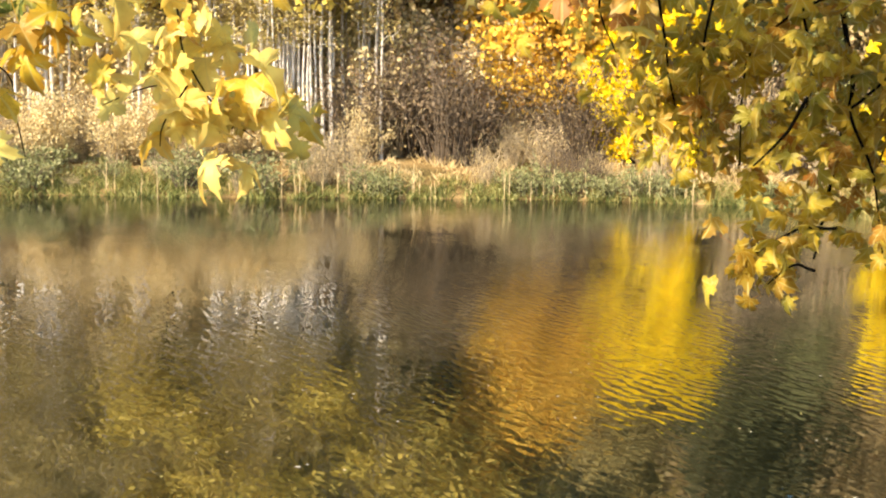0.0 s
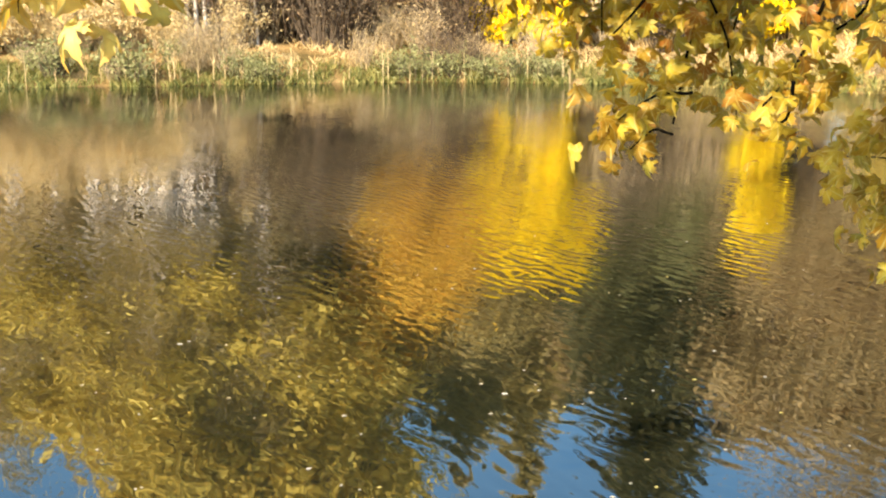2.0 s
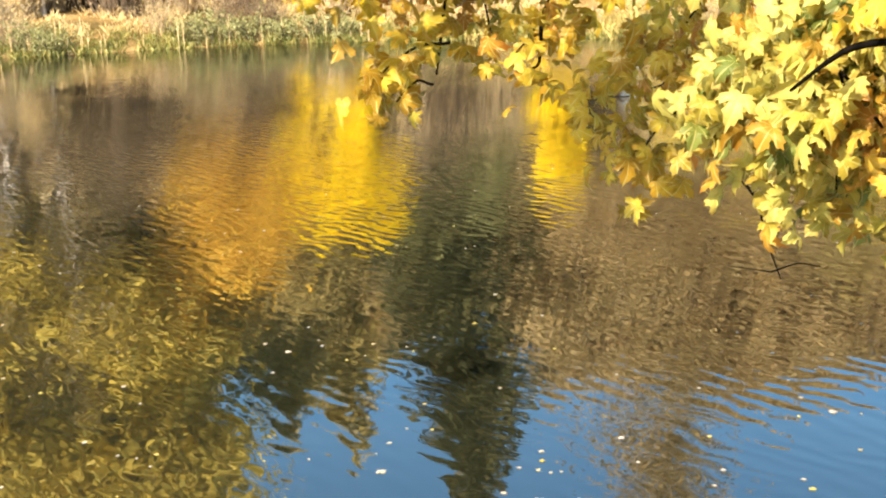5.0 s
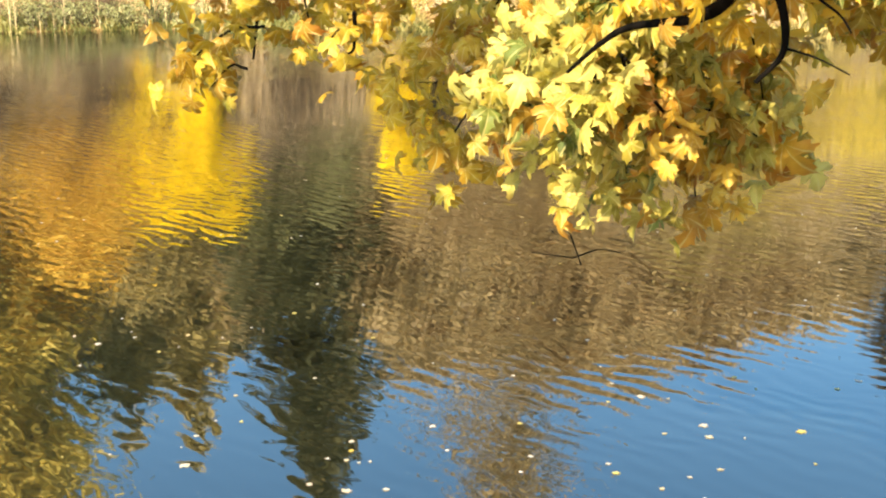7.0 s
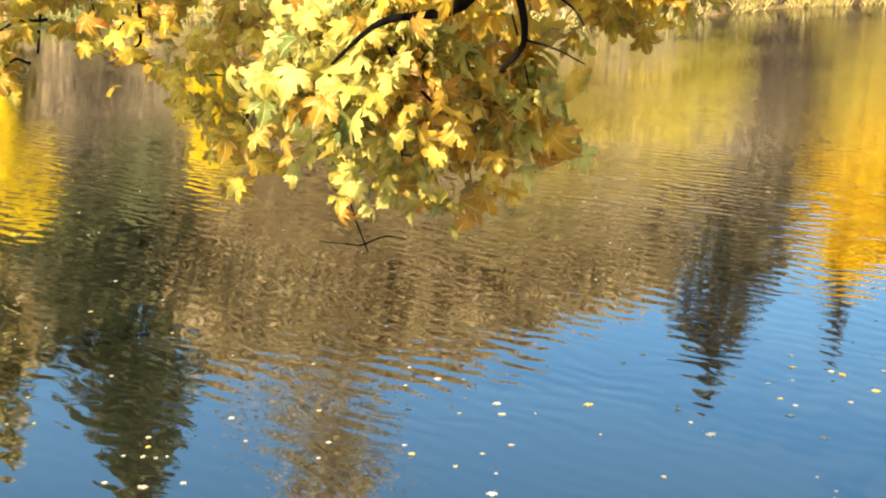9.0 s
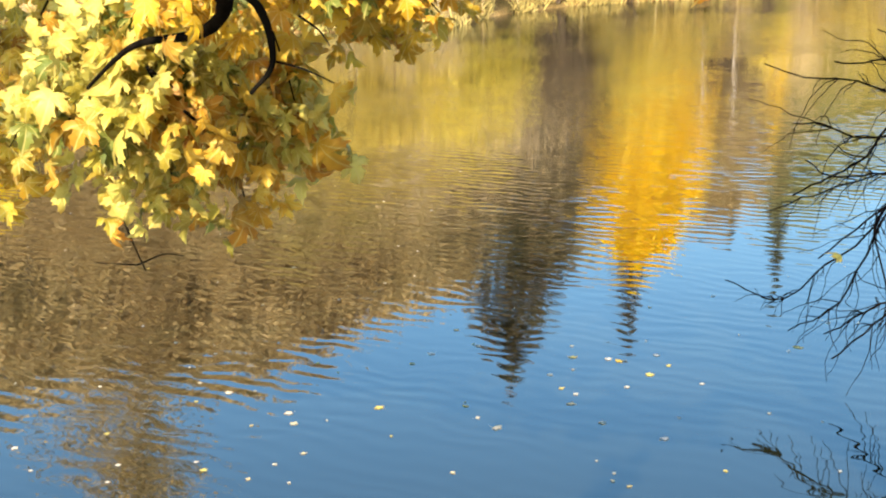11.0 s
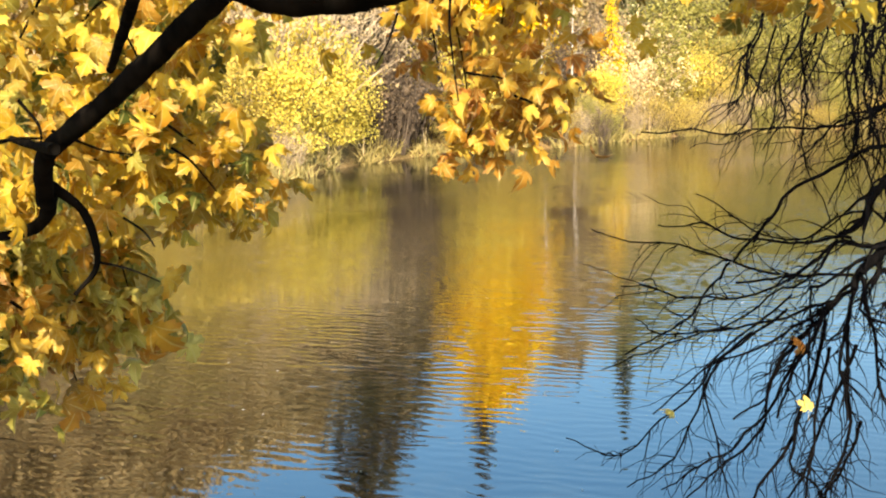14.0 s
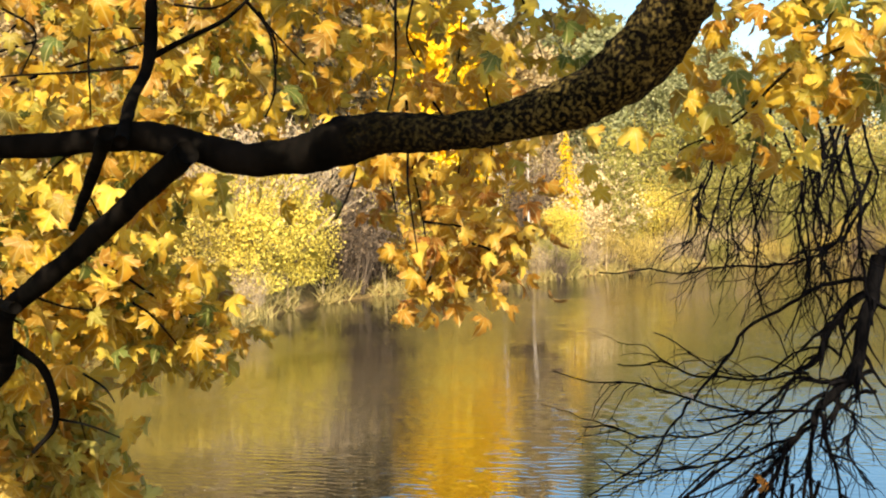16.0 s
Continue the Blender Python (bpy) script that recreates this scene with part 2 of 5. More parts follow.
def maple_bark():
    """Bark blackened by painted shade; pale sunlit lichen specks on the old wood near the trunk."""
    # far below real bark: the crown's shade is put into this colour
    m = bark_material("shaded_maple_bark", (0.002, 0.002, 0.0015), (0.008, 0.0065, 0.005), 30, 0.008, gloss=0.02)
    n, l = m.node_tree.nodes, m.node_tree.links
    b = n["Principled BSDF"]
    bark = b.inputs["Base Color"].links[0].from_socket
    specks = ramp(n, [(0.46, (0, 0, 0)), (0.72, (1, 1, 1))])
    l.new(noise_node(n, l, 150, 8).outputs[0], specks.inputs[0])
    tc, xyz, where, both, mix = n.new("ShaderNodeTexCoord"), n.new("ShaderNodeSeparateXYZ"), n.new("ShaderNodeMapRange"), n.new("ShaderNodeMath"), n.new("ShaderNodeMix")
    l.new(tc.outputs["Object"], xyz.inputs[0])
    l.new(xyz.outputs[1], where.inputs[0])
    # lichen kept to the limb's sunlit end, so the mask paints that light too
    where.inputs["From Min"].default_value, where.inputs["From Max"].default_value = 1.35, 1.1
    both.operation = "MULTIPLY"
    l.new(where.outputs[0], both.inputs[0])
    l.new(specks.outputs[0], both.inputs[1])
    mix.data_type = "RGBA"
    l.new(both.outputs[0], mix.inputs[0])
    l.new(bark, mix.inputs[6])
    mix.inputs[7].default_value = (0.12, 0.09, 0.026, 1)
    l.new(mix.outputs[2], b.inputs["Base Color"])
    return m


BARK_SHADED = maple_bark()
BARK_BROWN = bark_material("brown_bark", (0.06, 0.045, 0.03), (0.17, 0.13, 0.09), 9, 0.02)
BARK_PALE = bark_material("pale_grey_bark", (0.36, 0.32, 0.27), (0.80, 0.74, 0.65), 3.0, 0.01, (2, 2, 1))
BARK_TWIGGY = bark_material("brushwood_bark", (0.22, 0.17, 0.10), (0.48, 0.39, 0.25), 6, 0.004)
# backlit twigs: their dark silhouette is put into the bark colour
TWIG = bark_material("silhouette_twig_bark", (0.0022, 0.0022, 0.0024), (0.0075, 0.0068, 0.0068), 40, 0.002, gloss=0.02)


# ---- mesh helpers ----
class Geo:
    """Vertices and faces on the way to one mesh."""

    def __init__(self):
        self.v, self.f, self.flat = [], [], []

    def tube(self, pts, r0, r1, sides=6, cap=True):
        pts = [Vector(p) for p in pts]
        k, base = len(pts), len(self.v)
        side = Vector((0.31, 0.95, 0.05))
        for i, p in enumerate(pts):
            way = (pts[min(i + 1, k - 1)] - pts[max(i - 1, 0)]).normalized()
            u = way.cross(side)
            u = u.normalized() if u.length > 0.05 else way.cross(Vector((1, 0, 0))).normalized()
            w = way.cross(u)
            r = r0 + (r1 - r0) * i / (k - 1)
            for j in range(sides):
                a = j * math.tau / sides
                self.v.append(p + (u * math.cos(a) + w * math.sin(a)) * r)
        for i in range(k - 1):
            for j in range(sides):
                a, b = base + i * sides + j, base + i * sides + (j + 1) % sides
                self.f.append((a, b, b + sides, a + sides))
        if cap:
            self.f.append(tuple(base + j for j in range(sides)))
            self.f.append(tuple(base + (k - 1) * sides + j for j in reversed(range(sides))))

    def blade(self, p, way, wide, size, width):
        """One small pointed leaf."""
        b = len(self.v)
        self.v += [p - way * size * 0.5, p + wide * width * 0.5, p + way * size * 0.5, p - wide * width * 0.5]
        self.f.append((b, b + 1, b + 2, b + 3))

    def add(self, verts, faces, m):
        b = len(self.v)
        self.flat += [(p.x, p.y) for p in verts]
        self.v += [m @ p for p in verts]
        self.f += [tuple(b + i for i in f) for f in faces]

    def mesh(self, name, mat, smooth=False):
        me = bpy.data.meshes.new(name)
        me.from_pydata([tuple(p) for p in self.v], [], self.f)
        me.materials.append(mat)
        if self.flat:
            where = me.uv_layers.new(name="blade").data
            for loop in me.loops:
                where[loop.index].uv = self.flat[loop.vertex_index]
        if smooth:
            me.polygons.foreach_set("use_smooth", [True] * len(me.polygons))
        me.update()
        return me


def part(name, geo, mat, parent, label="", smooth=False):
    ob = new(name, geo.mesh(name, mat, smooth))
    ob.parent = parent
    if label:
        tagged(ob, label)
    return ob


def curve(pts, n=5):
    """Points smoothly through the given ones."""
    p = [Vector(q) for q in pts]
    p = [p[0] * 2 - p[1]] + p + [p[-1] * 2 - p[-2]]
    out = []
    for i in range(1, len(p) - 2):
        for k in range(n):
            t = k / n
            out.append(0.5 * (2 * p[i] + (p[i + 1] - p[i - 1]) * t + (2 * p[i - 1] - 5 * p[i] + 4 * p[i + 1] - p[i + 2]) * t * t
                              + (3 * p[i] - p[i - 1] - 3 * p[i + 1] + p[i + 2]) * t ** 3))
    return out + [p[-2]]


def rnd_dir(rng):
    z, a = rng.uniform(-1, 1), rng.uniform(0, math.tau)
    s = math.sqrt(1 - z * z)
    return Vector((s * math.cos(a), s * math.sin(a), z))


def polar(az, r):
    return r * math.sin(radians(az)), r * math.cos(radians(az))


# ---- ground and pond ----
SHORE_AZ = [-65, -50, -35, -18, -12, -7, 5, 10, 15, 20, 30, 36, 40, 43, 46, 53, 56, 60, 66, 80, 100, 112]
SHORE_R = [11.1, 32.1, 43.2, 40.3, 38.3, 37.3, 37.1, 35.8, 34.6, 32.9, 29.6, 27.9, 28.2, 32.7, 35.8, 38.3, 42.0, 44.5, 45.1, 40.8, 22.2, 7.4]


def far_shore(az):
    r = float(np.interp(az, SHORE_AZ, SHORE_R))
    return r + 0.35 * noise.noise(Vector((az * 0.35, 3.1, 0))) + 0.15 * noise.noise(Vector((az * 1.3, 8.1, 0)))


def near_shore(az):
    return min(2.0 / max(math.cos(radians(az - 24)), 0.06), 0.9 * far_shore(az))


def in_pond(az):
    return -62 < az < 110


def ground_z(az, r):
    bump = 0.12 * noise.noise(Vector((r * math.sin(radians(az)) * 0.35, r * math.cos(radians(az)) * 0.35, 1.7)))
    if in_pond(az):
        a, b = near_shore(az), far_shore(az)
        if a < r < b:
            ends = max(0.0, min(1.0, (az + 62) / 10, (110 - az) / 10))
            return ends * (-0.05 - 0.9 * min(1.0, min(r - a, b - r) / 3)) + (1 - ends) * 0.5
        d = a - r if r <= a else r - b
    else:
        d = 2.0
    if r < 12 and not (in_pond(az) and r >= near_shore(az)):
        return 0.02 + 0.5 * min(1.0, d / 1.6) + bump * 0.2
    rise = 0.04 + 1.35 * (1 - math.exp(-d / 3.5)) + 0.02 * min(d, 60)
    return rise + bump * min(1, d)


ground = Geo()
AZS = [-180 + 1.5 * i for i in range(240)]
for az in AZS:
    if in_pond(az):
        a, b = near_shore(az), far_shore(az)
        rs = [a * f for f in (0.02, 0.3, 0.6, 0.85, 1.0)] + [a + (b - a) * f for f in (0.06, 0.2, 0.5, 0.8, 0.94)]
        rs += [b + d for d in (0, 0.4, 0.9, 1.6, 2.6, 4, 6, 9, 13, 18, 26, 40, 70, 130, 300, 900, 2500)]
    else:
        rs = [0.03, 0.5, 1.0, 1.4, 1.7, 2.5, 5, 9, 13, 18] + [25 + d for d in (0, 0.4, 0.9, 1.6, 2.6, 4, 6, 9, 13, 18, 26, 40, 70, 130, 300, 900, 2500)]
    for r in rs:
        ground.v.append(Vector((*polar(az, r), ground_z(az, r))))
K = 27
for i in range(240):
    for j in range(K - 1):
        p, q = i * K + j, ((i + 1) % 240) * K + j
        ground.f.append((p, p + 1, q + 1, q))
ground.f.append(tuple(i * K for i in range(240)))
ob = new("ground", ground.mesh("ground", ground_material(), True))
tagged(ob, "leaf-littered earth banks with dry grass around a pond", "ground", kind="structure")

water = Geo()
ring = []
for i in range(173):
    az = -62 + i
    ring.append((near_shore(az) - 0.4, far_shore(az) + 0.3, az))
for a, b, az in ring:
    for k in range(5):
        water.v.append(Vector((*polar(az, a + (b - a) * k / 4), 0)))
for i in range(172):
    for k in range(4):
        p = i * 5 + k
        water.f.append((p, p + 5, p + 6, p + 1))
ob = new("water", water.mesh("water", water_material()))
tagged(ob, "calm murky pond water mirroring autumn trees and sky", "water", kind="structure")


# ---- trees of the far bank ----
def deciduous(seed, height, spread, base, leaves, size, leaf_mat, bark, trunk_r, limbs=14, top=0.35, clump=0.45, stems=1):
    """Trunk, limbs and a crown of small leaves in clumps; stands at the origin."""
    rng = random.Random(seed)
    root = new("tree")
    trunk, boughs, crown = Geo(), Geo(), Geo()
    tips = []
    for s in range(stems):
        lean = Vector((rng.uniform(-1, 1), rng.uniform(-1, 1), 0)) * (0.05 if stems == 1 else 0.16) * height
        foot = Vector((rng.uniform(-1, 1), rng.uniform(-1, 1), 0)) * (0 if stems == 1 else 0.5)
        h = height * (1 if s == 0 else rng.uniform(0.7, 0.95))
        spine = [foot + lean * t * t + Vector((rng.uniform(-1, 1), rng.uniform(-1, 1), 0)) * 0.02 * height * t + Vector((0, 0, h * t - 0.3 * (t == 0))) for t in (0, 0.15, 0.3, 0.5, 0.7, 0.85, 1)]
        spine = curve(spine, 3)
        trunk.tube(spine, trunk_r, trunk_r * 0.12, 7)
        for i in range(limbs):
            t = base + (1 - base) * (i + rng.random()) / limbs
            p = spine[min(len(spine) - 1, int(t * (len(spine) - 1)))]
            u = (t - base) / (1 - base)
            reach = spread * (math.sin(math.pi * min(1, 0.18 + u * (1 - top * 0.5))) ** 0.8) * rng.uniform(0.6, 1.05)
            a = rng.uniform(0, math.tau)
            out = Vector((math.cos(a), math.sin(a), rng.uniform(0.15, 0.7)))
            end = p + out * reach
            midp = (p + end) / 2 + Vector((0, 0, 0.12 * reach))
            limb_pts = curve([p, midp, end], 3)
            boughs.tube(limb_pts, trunk_r * 0.32 * (1 - 0.6 * u), 0.012, 4, False)
            tips += [end, midp]
            for _ in range(3):
                q = limb_pts[rng.randint(2, len(limb_pts) - 1)]
                e = q + (rnd_dir(rng) + Vector((0, 0, 0.3))) * reach * 0.38
                boughs.tube([q, (q + e) / 2 + rnd_dir(rng) * 0.06 * reach, e], 0.02, 0.006, 3, False)
                tips += [e, e, (q + e) / 2]
        tips.append(spine[-1])
    for _ in range(leaves):
        p = rng.choice(tips) + Vector((rng.gauss(0, clump), rng.gauss(0, clump), rng.gauss(0, clump * 0.8)))
        if p.z < 0.15:
            continue
        way = rnd_dir(rng)
        wide = way.cross(rnd_dir(rng)).normalized()
        k = size * rng.uniform(0.6, 1.3)
        crown.blade(p, way, wide, k, k * 0.75)
    part("trunk", trunk, bark, root, smooth=True)
    tagged(part("branchwork", boughs, bark, root), kind="stuff")
    if leaves:
        tagged(part("crown", crown, leaf_mat, root), kind="stuff")
    return root


def conifer(seed, height, width, leaf_mat, size=0.34, dense=1.0, base=0.06):
    """Straight trunk with whorls of drooping boughs."""
    rng = random.Random(seed)
    root = new("tree")
    trunk, crown = Geo(), Geo()
    trunk.tube([(0, 0, -0.3), (0, 0, height * 0.5), (0, 0, height)], 0.012 * height + 0.04, 0.015, 7)
    levels = int(height * 3.2 * max(1, dense / 1.5))
    for i in range(levels):
        t = min(1.0, base + (1 - base) * (i + rng.random() * 2.0) / levels)
        reach = width * (1 - t) ** 0.85 * rng.uniform(0.75, 1.12) + 0.12
        for k in range(7):
            a = rng.uniform(0, math.tau)
            flat = Vector((math.cos(a), math.sin(a), 0))
            cross = Vector((-flat.y, flat.x, 0))
            steps = max(2, int(reach / 0.2 * dense))
            for j in range(steps):
                u = (j + rng.random()) / steps
                p = Vector((0, 0, height * t)) + flat * reach * u + Vector((0, 0, -0.28 * reach * u * u + 0.1 * reach * (u > 0.85)))
                p += cross * rng.gauss(0, 0.16 * reach * (1 - 0.5 * u)) + Vector((0, 0, rng.gauss(0, 0.7 * height / levels)))
                way = (flat + Vector((0, 0, rng.uniform(-0.9, -0.1))) + cross * rng.uniform(-0.7, 0.7)).normalized()
                wide = way.cross(rnd_dir(rng)).normalized()
                crown.blade(p, way, wide, size * rng.uniform(0.7, 1.3), size * 0.32)
    part("trunk", trunk, BARK_BROWN, root, smooth=True)
    tagged(part("crown", crown, leaf_mat, root), kind="stuff")
    return root


def shrub(seed, height, spread, stems, leaves, size, leaf_mat, bark, twigs=4):
    """Many thin stems fanning out of one foot."""
    rng = random.Random(seed)
    root = new("shrub")
    wood, crown = Geo(), Geo()
    tips = []
    for _ in range(stems):
        a, lean = rng.uniform(0, math.tau), rng.uniform(0.1, 1.0)
        foot = Vector((math.cos(a), math.sin(a), 0)) * rng.uniform(0, 0.35) * spread + Vector((0, 0, -0.15))
        h = height * rng.uniform(0.55, 1.0)
        end = foot + Vector((math.cos(a) * lean * spread, math.sin(a) * lean * spread, h * (1.1 - 0.35 * lean)))
        midp = (foot + end) / 2 + Vector((0, 0, 0.14 * h)) + rnd_dir(rng) * 0.08 * h
        pts = curve([foot, midp, end], 3)
        wood.tube(pts, 0.018, 0.006, 3, False)
        tips += [end, midp]
        for _ in range(twigs):
            q = pts[rng.randint(2, len(pts) - 1)]
            e = q + (rnd_dir(rng) + Vector((0, 0, 0.5))) * 0.25 * h
            wood.tube([q, e], 0.009, 0.004, 3, False)
            tips += [e, (q + e) / 2]
    for _ in range(leaves):
        p = rng.choice(tips) + rnd_dir(rng) * abs(rng.gauss(0, 0.28)) * min(1, height / 2)
        p.z = max(p.z, 0.05)
        way = rnd_dir(rng)
        crown.blade(p, way, way.cross(rnd_dir(rng)).normalized(), size * rng.uniform(0.6, 1.3), size * 0.7)
    tagged(part("brushwood", wood, bark, root), kind="stuff")
    if leaves:
        tagged(part("crown", crown, leaf_mat, root), kind="stuff")
    return root


def plant(ob, name, az, r, label, category, group, scale=1.0, turn=0.0):
    """Stands the built thing, or a copy of it, on the ground."""
    x, y = polar(az, r)
    m = Matrix.Translation((x, y, ground_z(az, r) - 0.05)) @ Matrix.Rotation(turn, 4, "Z") @ Matrix.Scale(scale, 4)
    if "planted" in ob:
        o = copy_thing(ob, m @ Matrix.Scale(1 / ob.scale.x, 4))
    else:
        o = ob
        o.matrix_basis = m
    o["planted"] = 1
    o.name = name
    tagged(o, label, category, group)
    return o


F = FOLIAGE
MODEL = {
    "birch": [deciduous(k, 12, 1.5, 0.45, 1500, 0.13, F["tan"], BARK_PALE, 0.085, 12, 0.2, 0.4) for k in (1, 2, 3)],
    "bare_birch": [deciduous(k, 15, 1.9, 0.15, 5000, 0.15, F["brown"], BARK_TWIGGY, 0.1, 24, 0.2, 0.5) for k in (4, 5)],
    "yellow": [deciduous(k, 7.2, 1.65, 0.12, 9000, 0.28, F["yellow"], BARK_BROWN, 0.11, 26, 0.5, 0.32) for k in (11, 12)],
    "orange": [deciduous(k, 5.5, 1.8, 0.30, 5600, 0.2, F["orange"], BARK_BROWN, 0.09, 20, 0.5, 0.32, 2) for k in (21, 22)],
    "olive": [deciduous(k, 13.5, 3.2, 0.42, 14000, 0.26, F["olive"], BARK_BROWN, 0.22, 34, 0.4, 0.5) for k in (31, 32)],
    "tan": [deciduous(k, 10, 2.6, 0.10, 8000, 0.24, F["tan"], BARK_BROWN, 0.16, 30, 0.5, 0.45, 2) for k in (41, 42)],
    "willow": [deciduous(k, 4.2, 2.0, 0.06, 10000, 0.105, F["willow"], BARK_BROWN, 0.06, 20, 0.5, 0.35, 3) for k in (51, 52, 53)],
    "green": [deciduous(k, 9.5, 2.2, 0.12, 7500, 0.22, F["green"], BARK_BROWN, 0.14, 26, 0.4, 0.42) for k in (61, 62)],
    "brown": [deciduous(k, 11.5, 2.4, 0.22, 5600, 0.24, F["brown"], BARK_BROWN, 0.14, 28, 0.4, 0.5) for k in (71, 72, 73)],
    "spruce": [conifer(k, 15, 3.0, F["spruce"], 0.52, 1.8) for k in (81,)],
    "broad_spruce": [conifer(82, 15, 4.6, F["spruce"], 0.46, 2.6)],
    "dull_spruce": [conifer(k, 14, 3.9, F["dull_spruce"], 0.46, 2.2) for k in (83, 84)],
    "rusty_broad": [conifer(88, 15, 6.8, F["rusty_spruce"], 0.6, 1.3)],
    "slim_spruce": [conifer(k, 13, 1.5, F["spruce"], 0.45, 1.8) for k in (85,)],
    "rusty_spruce": [conifer(k, 14, 2.6, F["rusty_spruce"], 0.5, 1.4) for k in (87,)],
    "gold_willow": [deciduous(k, 4.2, 2.0, 0.06, 10000, 0.115, F["bright"], BARK_BROWN, 0.05, 20, 0.5, 0.33, 3) for k in (56, 57)],
    "sallow": [deciduous(k, 4.2, 2.0, 0.06, 10000, 0.105, F["sallow"], BARK_BROWN, 0.06, 20, 0.5, 0.35, 3) for k in (54, 55)],
    "larch": [conifer(k, 6.5, 1.3, F["ochre"], 0.18, 3.0) for k in (91,)],
    "bare_shrub": [shrub(k, 2.8, 1.5, 60, 700, 0.09, F["dry"], BARK_TWIGGY) for k in (101, 102)],
    "dark_shrub": [shrub(k, 3.2, 1.5, 70, 1500, 0.10, F["umber"], BARK_BROWN) for k in (103, 104)],
    "green_shrub": [shrub(k, 1.1, 1.0, 26, 1100, 0.10, F["green"], BARK_BROWN, 3) for k in (105, 106)],
    "cream_shrub": [shrub(k, 4.5, 2.4, 46, 3600, 0.17, F["cream"], BARK_TWIGGY, 4) for k in (109, 110)],
    "column": [deciduous(k, 9, 1.25, 0.05, 7500, 0.26, F["ochre"], BARK_BROWN, 0.1, 34, 0.5, 0.3) for k in (13, 14)],
    "gold_shrub": [shrub(k, 2.4, 1.3, 50, 5000, 0.07, F["amber"], BARK_BROWN, 3) for k in (107, 108)],
}
HEIGHT = {"bare_birch": 15, "birch": 12, "yellow": 7.2, "orange": 5.5, "olive": 13.5, "tan": 10, "willow": 4.2, "green": 9.5, "brown": 11.5, "spruce": 15, "broad_spruce": 15, "dull_spruce": 14, "slim_spruce": 13, "rusty_spruce": 14, "rusty_broad": 15, "sallow": 4.2, "gold_willow": 4.2, "larch": 6.5,
          "bare_shrub": 2.8, "dark_shrub": 3.2, "green_shrub": 1.1, "gold_shrub": 2.4, "cream_shrub": 4.5, "column": 9}
SAY = {
    "bare_birch": ("birch_tree", "tall nearly bare birch with thin brown leaves", "tree", "bare birches on the far bank"),
    "birch": ("birch_tree", "slender pale-trunked birch with thin yellowing leaves", "tree", "birches on the far bank"),
    "yellow": ("maple_tree", "small maple in bright yellow autumn leaf", "tree", "yellow maples on the far bank"),
    "orange": ("rowan_tree", "low orange-leaved tree on the pond bank", "tree", "orange trees on the far bank"),
    "olive": ("oak_tree", "tall tree with dull olive-gold autumn crown", "tree", "olive-gold trees on the far bank"),
    "tan": ("ash_tree", "broad tree with thin tan autumn leaves", "tree", "tan trees on the far bank"),
    "willow": ("willow_bush", "bushy willow with pale yellow-green leaves by the water", "bush", "willows on the far bank"),
    "green": ("alder_tree", "grey-green alder standing by the pond", "tree", "alders on the far bank"),
    "brown": ("woodland_tree", "half-bare brown woodland tree", "tree", "half-bare trees behind the pond"),
    "spruce": ("spruce_tree", "tall dark green conical spruce", "tree", "spruces behind the pond"),
    "broad_spruce": ("spruce_tree", "full dark green spruce taller than the trees beside it", "tree", "spruces behind the pond"),
    "dull_spruce": ("spruce_tree", "olive-brown pointed spruce with full boughs", "tree", "spruces behind the pond"),
    "rusty_broad": ("spruce_tree", "broad brownish spruce towering over the bank", "tree", "spruces behind the pond"),
    "rusty_spruce": ("spruce_tree", "tall spruce with dull brownish needles", "tree", "spruces behind the pond"),
    "sallow": ("sallow_bush", "bushy sallow with dull olive-green leaves by the water", "bush", "sallows on the far bank"),
    "gold_willow": ("willow_bush", "sunlit bushy willow in bright pale yellow leaf", "bush", "golden willows on the far bank"),
    "slim_spruce": ("spruce_tree", "slim dark green spruce spire", "tree", "spruces behind the pond"),
    "larch": ("larch_tree", "slim bright yellow larch spire", "tree", "larches on the far bank"),
    "bare_shrub": ("bare_shrub", "leafless pale tangled shrub on the bank", "shrub", "bare shrubs on the far bank"),
    "dark_shrub": ("brown_shrub", "dark brown twiggy shrub on the bank", "shrub", "brown shrubs on the far bank"),
    "green_shrub": ("low_bush", "low green bush at the water's edge", "bush", "low bushes at the water"),
    "cream_shrub": ("pale_shrub", "tall shrub with thin cream-yellow leaves behind the birches", "shrub", "pale shrubs in the wood"),
    "column": ("poplar_tree", "narrow bright yellow poplar by the pond", "tree", "yellow poplars on the far bank"),
    "gold_shrub": ("golden_shrub", "golden-leaved shrub on the far bank", "shrub", "golden shrubs on the far bank"),
}
rng = random.Random(5)


def put(kind, az, back, height):
    """back: metres behind the water's edge."""
    models = MODEL[kind]
    ob = models[rng.randrange(len(models))]
    fresh = [m for m in models if "planted" not in m]
    ob = fresh[0] if fresh else ob
    n, label, cat, group = SAY[kind]
    plant(ob, n, az, far_shore(az) + back, label, cat, group, height / HEIGHT[kind], rng.uniform(0, math.tau))


def tall(kind, az, back, angle):
    """A tree whose mirrored top is seen at that angle below the horizon from the near bank."""
    r = far_shore(az) + back
    put(kind, az, back, max(2.5, r * math.tan(radians(angle)) - 2.05 - ground_z(az, r)))


